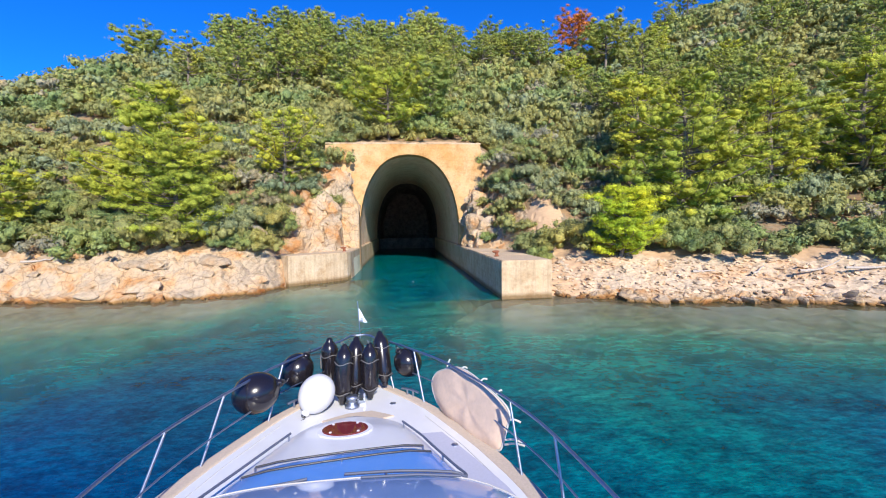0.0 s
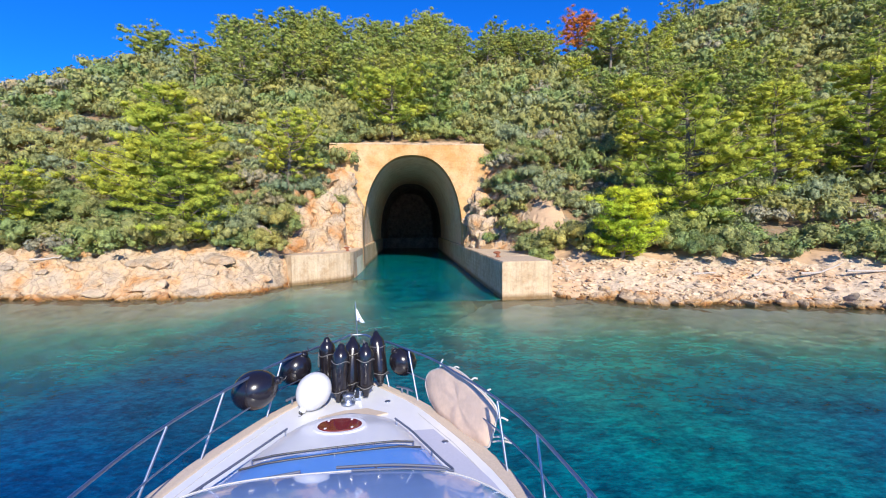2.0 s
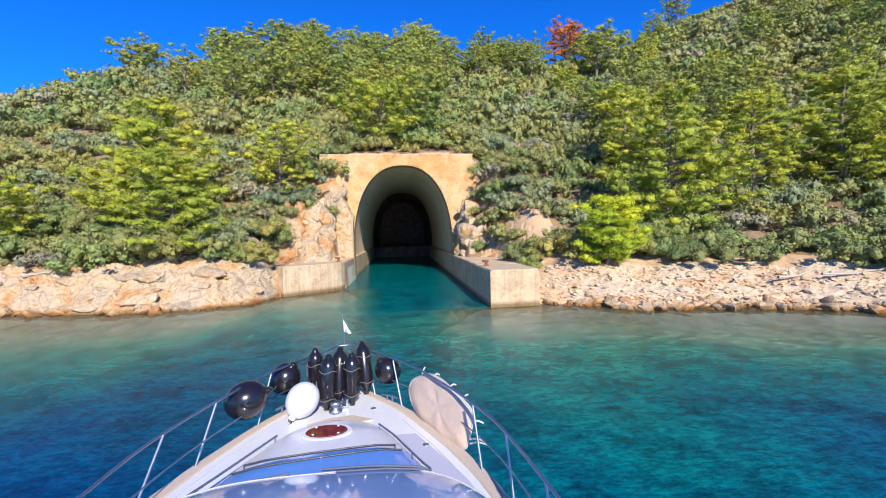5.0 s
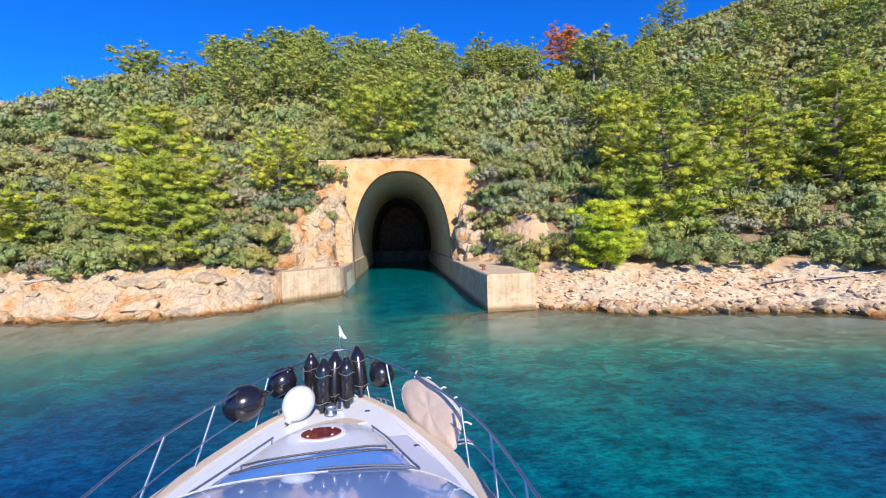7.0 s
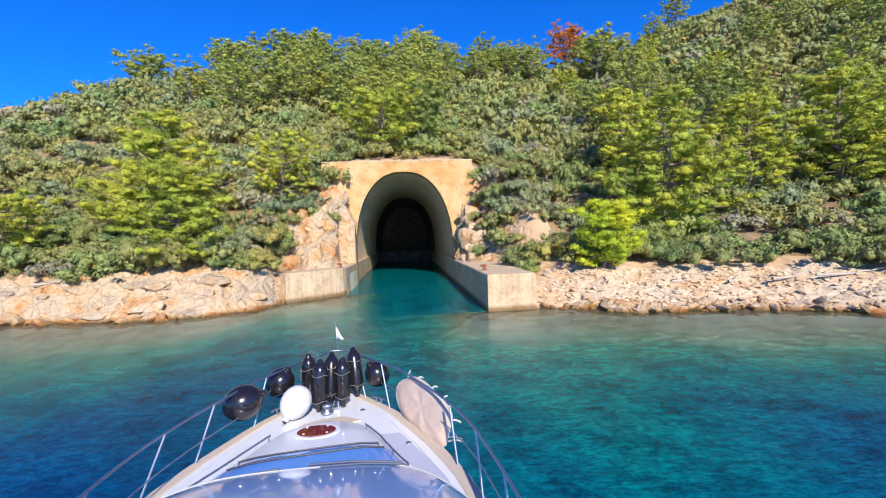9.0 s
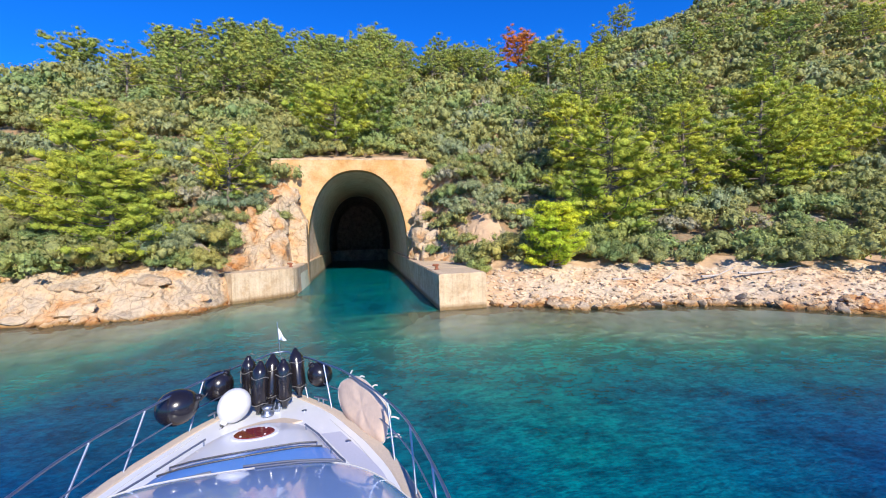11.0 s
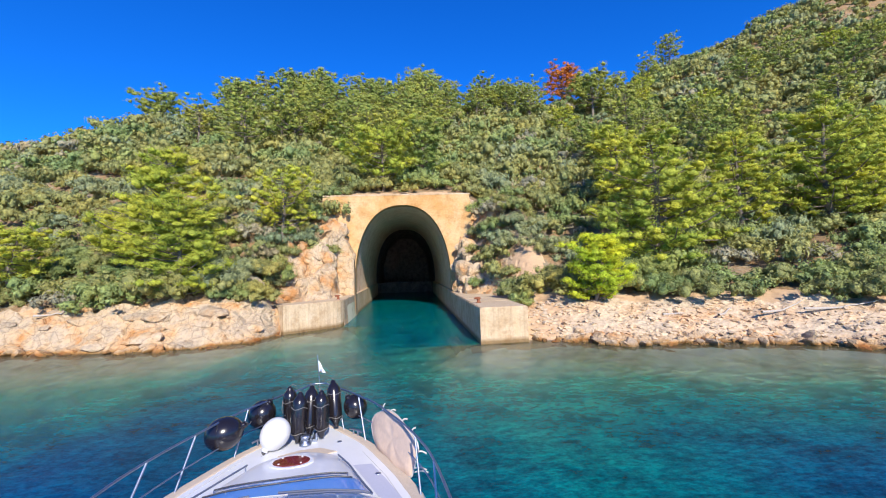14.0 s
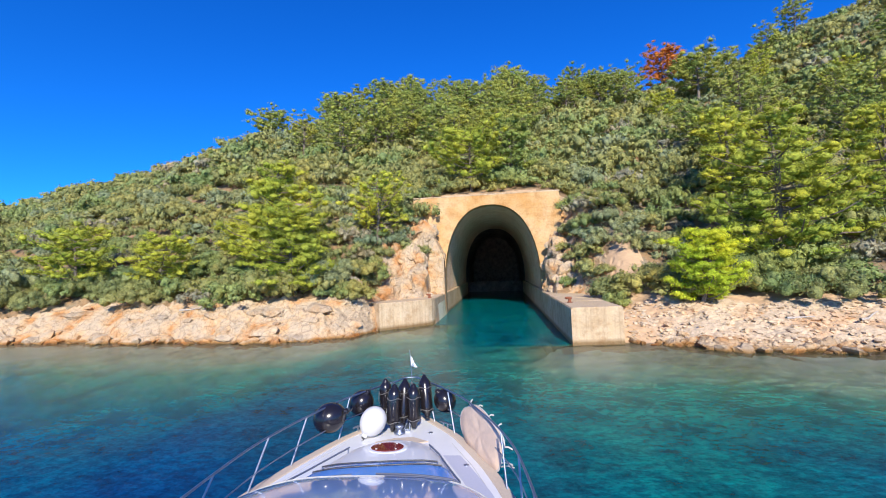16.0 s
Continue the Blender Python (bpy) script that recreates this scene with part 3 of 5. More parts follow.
def lathe(profile, n=20, cap=True):
    """A turned body: profile rows of radius and height."""
    bm = bmesh.new()
    rows = []
    for r, z in profile:
        rows.append([bm.verts.new((r * math.cos(2 * math.pi * k / n), r * math.sin(2 * math.pi * k / n), z)) for k in range(n)])
    for a, b in zip(rows, rows[1:]):
        for k in range(n):
            bm.faces.new((a[k], a[(k + 1) % n], b[(k + 1) % n], b[k]))
    if cap:
        bm.faces.new(rows[0][::-1])
        bm.faces.new(rows[-1])
    return bm


def build_bollard():
    b = new("bollard")
    tagged(b, "rusty iron mooring bollard on the quay edge", "bollard")
    b.location = (5.95, 21.0, QUAY_Z)
    part("post", bm_mesh("post", lathe([(0.17, 0), (0.17, 0.03), (0.1, 0.05), (0.09, 0.2), (0.12, 0.24)], 14), M_RUST, True), b)
    bm = bmesh.new()
    bmesh.ops.create_icosphere(bm, subdivisions=2, radius=0.15, matrix=Matrix.Translation((-0.06, 0, 0.27)) @ Matrix.Diagonal((1.5, 0.85, 0.55, 1)))
    part("head", bm_mesh("head", bm, M_RUST, True), b)
    copy_thing(b, Matrix.Translation((-3.75, 28.9, QUAY_Z)))


build_bollard()


# ---------- vegetation ----------
def leaf_tris(c, nrm, size, aspect, r):
    """Pointed leaves at c, turned about nrm."""
    n = len(c)
    nrm = nrm / np.maximum(np.linalg.norm(nrm, axis=1, keepdims=True), 1e-6)
    u = np.cross(nrm, r.normal(size=(n, 3)))
    u /= np.maximum(np.linalg.norm(u, axis=1, keepdims=True), 1e-6)
    w = np.cross(nrm, u)
    s = size[:, None]
    v = np.stack([c + u * s * 1.2, c - u * s * 0.6 + w * s * aspect, c - u * s * 0.6 - w * s * aspect], 1).reshape(-1, 3)
    k = np.arange(n)[:, None] * 3
    return v, k + np.arange(3)[None]


def blob(rad, r, n_seg=8, n_ring=5):
    v = [(0, 0, rad[2])]
    for j in range(1, n_ring):
        a = math.pi * j / n_ring
        for k in range(n_seg):
            t = 2 * math.pi * k / n_seg
            q = 0.52 + 0.66 * r.random()
            v.append((rad[0] * math.sin(a) * math.cos(t) * q, rad[1] * math.sin(a) * math.sin(t) * q, rad[2] * math.cos(a) * q))
    v.append((0, 0, -rad[2]))
    f = []
    for k in range(n_seg):
        f.append((0, 1 + k, 1 + (k + 1) % n_seg))
        b = 1 + (n_ring - 2) * n_seg
        f.append((len(v) - 1, b + (k + 1) % n_seg, b + k))
    for j in range(n_ring - 2):
        for k in range(n_seg):
            a = 1 + j * n_seg + k
            b = 1 + j * n_seg + (k + 1) % n_seg
            f.append((a, a + n_seg, b + n_seg, b))
    return np.array(v), f


def shrub_arrays(seed, lobes, per, size, aspect=0.55, squash=0.8):
    """A round bush of radius about 1: lobes of leaves over dense cores."""
    r = np.random.default_rng(seed)
    vs, fs, n0 = [], [], 0
    for k in range(lobes):
        a = k * 2.399 + r.random() * 0.6
        q = 0.0 if k == 0 else 0.86 * math.sqrt(r.random())
        c = np.array([q * math.cos(a), q * math.sin(a), squash * (0.12 + (0.35 + 0.65 * r.random()) * math.sqrt(1 - q * q * 0.9))])
        rad = np.array([1, 1, 0.85]) * (0.17 + 0.24 * r.random())
        bv, bf = blob(rad * 0.62, r, 7 if per > 100 else 6, 4 if per > 100 else 3)
        vs.append(bv + c)
        fs += [tuple(i + n0 for i in q2) for q2 in bf]
        n0 += len(bv)
        d = r.normal(size=(per, 3))
        d[:, 2] = np.abs(d[:, 2]) * 1.0 - 0.25
        d /= np.linalg.norm(d, axis=1, keepdims=True)
        p = c + d * rad * (0.60 + 0.46 * r.random((per, 1)) + 0.36 * r.random((per, 1)) ** 5)
        lv, lf = leaf_tris(p, d + 0.42 * r.normal(size=(per, 3)) + np.array([0, -0.1, 0.2]), size * (0.6 + 0.8 * r.random(per)), aspect, r)
        vs.append(lv)
        fs += [tuple(q2) for q2 in (lf + n0).tolist()]
        n0 += len(lv)
    return np.concatenate(vs), fs


def tube(path, radii, n=6):
    """A tapering limb along a list of points."""
    v, f = [], []
    for i, p in enumerate(path):
        q = path[min(i + 1, len(path) - 1)] - path[max(i - 1, 0)]
        q = q / (np.linalg.norm(q) + 1e-9)
        a = np.cross(q, (0.3, 0.9, 0.2))
        a /= np.linalg.norm(a)
        b = np.cross(q, a)
        for k in range(n):
            t = 2 * math.pi * k / n
            v.append(p + radii[i] * (a * math.cos(t) + b * math.sin(t)))
    for i in range(len(path) - 1):
        for k in range(n):
            f.append((i * n + k, i * n + (k + 1) % n, (i + 1) * n + (k + 1) % n, (i + 1) * n + k))
    return np.array(v), f


def pine_arrays(seed, h, crown, bare, limbs, tufts, per, leaf, shape="cone", lean=0.0, full=1.0):
    """Trunk with limbs, and a crown of flat tufts of needles on the outer limbs. crown: greatest radius; bare: height without foliage."""
    r = np.random.default_rng(seed)
    wv, wf, lv, lf = [], [], [], []
    nw = nl = 0
    bend = r.normal(size=2) * 0.04 * h
    trunk = [np.array([bend[0] * math.sin(t * 2.6) + lean * h * t * t, bend[1] * math.sin(t * 3.1), h * t]) for t in np.linspace(0, 0.97, 9)]
    rad = [0.028 * h * (1 - 0.85 * t) + 0.02 for t in np.linspace(0, 1, 9)]
    v, f = tube(trunk, rad, 7)
    wv.append(v)
    wf += f
    nw += len(v)
    for k in range(limbs):
        t = bare + (1 - bare) * ((k + r.random()) / limbs) ** (1.2 if shape == "cone" else 0.9)
        t = min(t, 0.97)
        u = (t - bare) / (1 - bare)
        if shape == "cone":
            reach = crown * (0.30 + 0.70 * (1 - u) ** 0.85) * (0.95 if u > 0.12 else 0.75)
        elif shape == "umbrella":
            reach = crown * math.sqrt(max(0.05, 1 - (u * 0.96) ** 2)) * (0.75 + 0.25 * u)
        else:
            reach = crown * (0.45 + 0.55 * math.sin(math.pi * (0.18 + 0.75 * u)))
        a = k * 2.399 + r.random() * 0.9
        reach *= 0.62 + 0.36 * r.random() + 0.30 * math.sin(2.3 * a + 7 * u + seed)
        i = min(7, int(t / 0.97 * 8))
        w = t / 0.97 * 8 - i
        base = trunk[i] * (1 - w) + trunk[min(i + 1, 8)] * w
        rise = reach * (0.15 + 0.40 * r.random()) * (1.0 if shape != "cone" else 0.75)
        d = np.array([math.cos(a), math.sin(a), 0])
        path = [base + d * reach * s + np.array([0, 0, rise * s ** 1.5 - 0.06 * reach * math.sin(math.pi * s)]) + r.normal(size=3) * 0.04 * reach * s for s in np.linspace(0, 1, 5)]
        v, f = tube(path, [0.011 * h * (1 - 0.8 * s) * (1 - 0.5 * u) + 0.008 for s in np.linspace(0, 1, 5)], 3)
        wv.append(v)
        wf += [tuple(j + nw for j in q) for q in f]
        nw += len(v)
        m = max(2, int(tufts * reach / crown + 0.5))
        for j in range(m):
            s = 0.42 + 0.62 * (j + r.random()) / m
            side = np.cross(d, (0, 0, 1)) * r.normal() * 0.22 * reach
            jj = min(3, int(min(s, 0.999) * 4))
            ww = min(s, 1.0) * 4 - jj
            c = path[jj] * (1 - ww) + path[jj + 1] * ww + side + np.array([0, 0, 0.1])
            tr = full * (0.27 + 0.07 * crown) * (0.7 + 0.7 * r.random())
            flat = 0.48 + 0.25 * r.random()
            bv, bf = blob(np.array([tr * 0.50, tr * 0.50, tr * 0.50 * flat]), r, 6, 3 if per < 40 else 4)
            lv.append(bv + c)
            lf += [tuple(i + nl for i in q) for q in bf]
            nl += len(bv)
            q = r.normal(size=(per, 3))
            q /= np.linalg.norm(q, axis=1, keepdims=True)
            q[:, 2] = np.abs(q[:, 2]) - 0.25
            p = c + q * np.array([tr, tr, tr * flat]) * (0.50 + 0.60 * r.random((per, 1)) + 0.35 * r.random((per, 1)) ** 4)
            nrm = q * 0.8 + r.normal(size=(per, 3)) * 0.42 + np.array([0, -0.1, 0.2])
            v, f2 = leaf_tris(p, nrm, leaf * (0.6 + 0.8 * r.random(per)), 0.30, r)
            lv.append(v)
            lf += [tuple(x) for x in (f2 + nl).tolist()]
            nl += len(v)
    return (np.concatenate(wv), wf), (np.concatenate(lv), lf)


def make_pine(label, x, y, mat, sink=0.15, turn=0.0, name="pine_tree", **kw):
    (wv, wf), (lv, lf) = pine_arrays(**kw)
    t = new(name)
    t.location = (x, y, land(x, y) - sink)
    t.rotation_euler = (0, 0, turn)
    tagged(t, label, "tree")
    part("trunk", mesh_np("trunk", wv, wf, M_BARK, True), t)
    part("crown", mesh_np("crown", lv, lf, mat, True), t)
    return t


def build_trees():
    # pines by the shore
    make_pine("tall bright-green pine with layered boughs on the rocky shore", -16.0, 28.0, M_PINE, seed=11, h=8.8, crown=5.3, bare=0.05, limbs=88, tufts=9, per=83, leaf=0.084)
    make_pine("bright-green young pine with low boughs above the rocks", -13.2, 24.2, M_PINE, seed=12, h=6.4, crown=3.4, bare=0.05, limbs=60, tufts=8, per=83, leaf=0.075)
    make_pine("small rounded lime-green pine on the stony shore", 13.1, 20.6, M_PINE_YOUNG, seed=13, h=4.0, crown=1.72, bare=0.03, limbs=54, tufts=8, per=91, leaf=0.061, shape="round")
    make_pine("broad shaggy pine with drooping layered boughs near the beach", 19.6, 25.0, M_PINE, seed=14, h=9.8, crown=5.6, bare=0.05, limbs=92, tufts=9, per=83, leaf=0.081)
    make_pine("pine with dense yellow-green crown on the slope", 27.5, 26.0, M_PINE, seed=15, h=8.2, crown=2.9, bare=0.1, limbs=52, tufts=8, per=74, leaf=0.084, shape="round")
    make_pine("pine with dense yellow-green crown on the slope", 34.0, 25.0, M_PINE, seed=16, h=9.5, crown=3.4, bare=0.1, limbs=56, tufts=8, per=74, leaf=0.087, shape="round")
    make_pine("sparse grey-green pine with many bare branches", -9.0, 32.4, M_PINE, seed=17, h=6.2, crown=3.2, bare=0.2, limbs=46, tufts=5, per=54, leaf=0.075, shape="round")
    make_pine("wind-bent low pine on the pale shore rock", -24.5, 25.5, M_PINE, seed=18, h=4.6, crown=3.0, bare=0.3, limbs=34, tufts=7, per=70, leaf=0.075, shape="umbrella", lean=0.15)
    make_pine("spreading low pine over the shore rocks", -33.5, 26.5, M_PINE, seed=19, h=5.8, crown=3.9, bare=0.22, limbs=40, tufts=8, per=70, leaf=0.084, shape="umbrella")
    make_pine("leaning bright-green pine above the tunnel portal", -0.6, 40.3, M_PINE, seed=20, full=1.2, h=6.4, crown=3.9, bare=0.16, limbs=46, tufts=8, per=70, leaf=0.087, shape="round")
    make_pine("green pine above the tunnel portal", 3.6, 43.0, M_PINE_DARK, seed=21, full=1.2, h=7.0, crown=3.4, bare=0.14, limbs=44, tufts=7, per=70, leaf=0.087, shape="round")
    make_pine("green pine on the hillside", 22.5, 35.0, M_PINE, seed=22, full=1.2, h=8.0, crown=3.0, bare=0.1, limbs=50, tufts=7, per=70, leaf=0.087, shape="round")
    make_pine("wide-crowned pine with a forked trunk on the ridge", 36.0, 70.0, M_PINE_DARK, seed=23, full=1.2, h=9.5, crown=5.6, bare=0.4, limbs=44, tufts=9, per=70, leaf=0.112, shape="umbrella")
    make_pine("dead pine with rust-red needles on the ridge", 35.5, 84.0, M_PINE_RED, seed=24, full=1.2, h=9.6, crown=4.2, bare=0.25, limbs=46, tufts=8, per=62, leaf=0.112, shape="round")
    make_pine("flat-topped pine standing alone on the skyline", -46.7, 84.0, M_PINE_DARK, seed=25, full=1.2, h=6.6, crown=6.2, bare=0.3, limbs=36, tufts=8, per=70, leaf=0.118, shape="umbrella")
    # pine wood on the ridge: four trees, copied
    protos = []
    for k, (h, cr, ba, sh) in enumerate(((11.5, 5.4, 0.34, "umbrella"), (10, 4.6, 0.28, "round"), (11, 5.2, 0.42, "umbrella"), (8, 4.0, 0.15, "round"))):
        (wv, wf), (lv, lf) = pine_arrays(31 + k, h, cr, ba, 44, 5, 26, 0.17, sh, full=1.3)
        protos.append((mesh_np("trunk", wv, wf, M_BARK, True), mesh_np("crown", lv, lf, M_PINE_DARK if k != 3 else M_PINE, True)))
    r = np.random.default_rng(5)
    spots = []
    for k in range(46):      # the wood left of the portal's axis
        spots.append((-32 + 40 * r.random(), 56 + 27 * r.random(), int(r.integers(0, 3))))
    for k in range(24):      # along the ridge
        spots.append((2 + 40 * r.random(), 74 + 12 * r.random(), int(r.integers(0, 3))))
    for k in range(34):      # scattered on the eastern slope
        spots.append((24 + 62 * r.random(), 38 + 48 * r.random(), int(r.integers(1, 4))))
    for k in range(9):
        spots.append((34 + 16 * r.random(), 20 + 14 * r.random(), 3))
    for x, y, k in spots:
        if abs(x - 35) < 6 and y > 62:
            continue        # the dead pine and the forked pine stand clear
        t = new("pine_tree")
        t.location = (x, y, land(x, y) - 0.2)
        t.rotation_euler = (0, 0, r.random() * 6.28)
        s = (0.62 if x < 8 else 0.52 if y > 66 else 0.55) + 0.24 * r.random()
        t.scale = (s, s, s * (0.9 + 0.2 * r.random()))
        tagged(t, "green pine with a bare trunk in the hillside wood", "tree", group="pines of the hillside wood")
        part("trunk", protos[k][0], t)
        part("crown", protos[k][1], t)


build_trees()


def scrub_free(x, y):
    """Places with no bushes: water's edge, quays, the cutting, the sandy path."""
    if -3.4 < x < 8.3 and y < FACE_Y + 1.2:
        return True
    if -5 < x < 7.5 and y < 39.3:
        return True
    if -8.0 < x <= -3.4 and 23 < y < 33.0:
        return True
    if (x - 10.7) ** 2 / 1.9 + (y - 26.9) ** 2 / 4.0 < 1 or (x - 10.9) ** 2 / 1.0 + (y - 22.5) ** 2 / 4 < 1:
        return True
    return False


def build_scrub():
    far = [shrub_arrays(50 + k, 15, 30, 0.072, 0.5) for k in range(6)]
    thin = [shrub_arrays(60 + k, 12, 18, 0.088, 0.6) for k in range(6)]
    near = [shrub_arrays(70 + k, 26, 120, 0.040, 0.45) for k in range(5)]
    mats = (M_SCRUB, M_SCRUB_GREY, M_SCRUB_GREEN, M_TWIG)
    stock = [[[], [], 0] for _ in mats]
    r = np.random.default_rng(21)
    near_me = {}
    n_near = 0
    x = -150.0
    rows = []
    while x < 150:
        y0 = shore(x)
        y = y0 + (2.7 if x < -8 else 2.4 if x < 0 else 4.9) + r.random()
        while y < RIDGE_Y + 7:
            far_off = smooth(8, 40, y - y0)
            rows.append((x + r.normal() * 0.5, y + r.normal() * 0.5, y - y0, far_off))
            y += 1.5 + 1.6 * far_off + (1.0 if abs(x) > 90 else 0)
        x += 1.9 if -30 < x < 35 else (2.3 if abs(x) < 70 else 3.1)
    for px, py, d, far_off in rows:
        if scrub_free(px, py):
            continue
        if noise.noise((px * 0.16, py * 0.16, 4)) > 0.72 and 8 < d < 26:
            continue
        rad = (0.95 + 0.95 * r.random()) * (0.95 + 0.75 * far_off) * (1.25 if d < 5 else 1.0)
        z = land(px, py) - 0.12 * rad
        pick = noise.noise((px * 0.12, py * 0.12, 8)) + 0.5 * (r.random() - 0.5)
        m = 0 if pick < 0.3 and pick > -0.2 else (1 if pick >= 0.3 else 2)
        if r.random() < 0.03:
            m = 3
        hgt = rad * (0.85 + 0.5 * r.random())
        a = r.random() * 6.28
        if d < 8 and -40 < px < 30 and n_near < 200 and r.random() < 0.6:
            key = (int(r.integers(0, 5)), m)
            if key not in near_me:
                near_me[key] = mesh_np("bush_leaves", *near[key[0]], mats[m], True)
            ob = new("bush", near_me[key])
            ob.location, ob.rotation_euler, ob.scale = (px, py, z), (0, 0, a), (rad, rad, hgt)
            lab = ("olive-green evergreen bush on the slope", "silvery grey-green bush on the slope", "dark glossy-green low bush on the slope", "dry brown-grey twiggy bush on the slope")[m]
            tagged(ob, lab, "bush", group="bushes above the shore")
            n_near += 1
            continue
        v, f = (far if far_off < 0.8 else thin)[int(r.integers(0, 6))]
        c, s = math.cos(a), math.sin(a)
        w = np.stack([(v[:, 0] * c - v[:, 1] * s) * rad + px, (v[:, 0] * s + v[:, 1] * c) * rad + py, v[:, 2] * hgt + z], 1)
        st = stock[m]
        st[0].append(w)
        st[1] += [tuple(i + st[2] for i in q) for q in f]
        st[2] += len(w)
    for px, py, rad, m in ((7.3, 30.4, 0.9, 2), (8.6, 31.2, 1.1, 0), (7.6, 33.2, 0.9, 0), (9.6, 32.6, 1.3, 2), (8.4, 34.8, 1.2, 1), (10.4, 34.5, 1.3, 0), (8.9, 28.6, 0.9, 1), (9.5, 27.2, 0.9, 0), (9.1, 25.9, 0.8, 2), (9.9, 29.8, 1.1, 1), (12.2, 24.6, 0.9, 3), (7.9, 31.9, 0.8, 1), (18.3, 22.9, 0.9, 2), (20.4, 23.0, 1.0, 2), (16.9, 23.6, 0.9, 0), (22.2, 22.4, 1.0, 1), (9.0, 22.6, 0.95, 2), (8.9, 24.4, 0.8, 0), (12.6, 27.4, 1.2, 1),
                           (9.3, 36.6, 1.2, 2), (-6.6, 35.8, 1.2, 1), (-7.8, 34.6, 1.2, 0), (-8.8, 33.2, 1.1, 2), (-5.7, 37.4, 1.1, 2), (-9.3, 24.6, 1.0, 2), (-10.6, 24.3, 0.9, 2), (-9.9, 27.0, 1.3, 1), (-11.6, 26.4, 1.3, 1), (-8.8, 29.2, 1.1, 1), (-9.9, 30.2, 1.3, 3),
                           (-7.5, 33.5, 1.4, 1), (-8.5, 32.0, 1.4, 0), (-9.5, 31.5, 1.5, 1), (-6.9, 34.5, 1.3, 1), (-8.2, 35.4, 1.6, 0), (-9.4, 34.2, 1.5, 1), (-7.2, 36.2, 1.4, 2), (9.2, 33.6, 1.3, 0), (10.8, 31.0, 1.3, 1), (11.4, 33.0, 1.4, 2)):
        key = (int(r.integers(0, 5)), m)
        if key not in near_me:
            near_me[key] = mesh_np("bush_leaves", *near[key[0]], mats[m], True)
        ob = new("bush", near_me[key])
        ob.location, ob.rotation_euler, ob.scale = (px, py, land(px, py) - 0.1), (0, 0, r.random() * 6.28), (rad, rad, rad * 1.15)
        tagged(ob, ("olive-green evergreen bush beside the cutting", "silvery grey-green bush beside the cutting", "dark-green leafy bush beside the cutting", "dry brown-grey twiggy bush beside the cutting")[m], "bush", group="bushes above the shore")
    names = ("olive-green maquis covering the hillside", "grey-green maquis bushes on the hillside", "dark-green maquis bushes on the hillside", "dry twiggy bushes scattered over the hillside")
    for st, m, lab in zip(stock, mats, names):
        ob = new("hillside_scrub", mesh_np("hillside_scrub", np.concatenate(st[0]), st[1], m, True))
        tagged(ob, lab, "scrub", kind="stuff")


build_scrub()


# ---------- shore rocks ----------
def rock_mesh(seed):
    r = np.random.default_rng(seed)
    bm = bmesh.new()
    bmesh.ops.create_icosphere(bm, subdivisions=2, radius=1)
    cuts = [(Vector(r.normal(size=3)).normalized(), 0.55 + 0.3 * r.random()) for _ in range(9)]
    for v in bm.verts:
        p = v.co.copy()
        for n, d in cuts:
            k = p.dot(n) - d
            if k > 0:
                p -= n * k
        p += 0.05 * Vector(r.normal(size=3))
        v.co = p
    return bm_mesh("shore_rock", bm, M_ROCK)


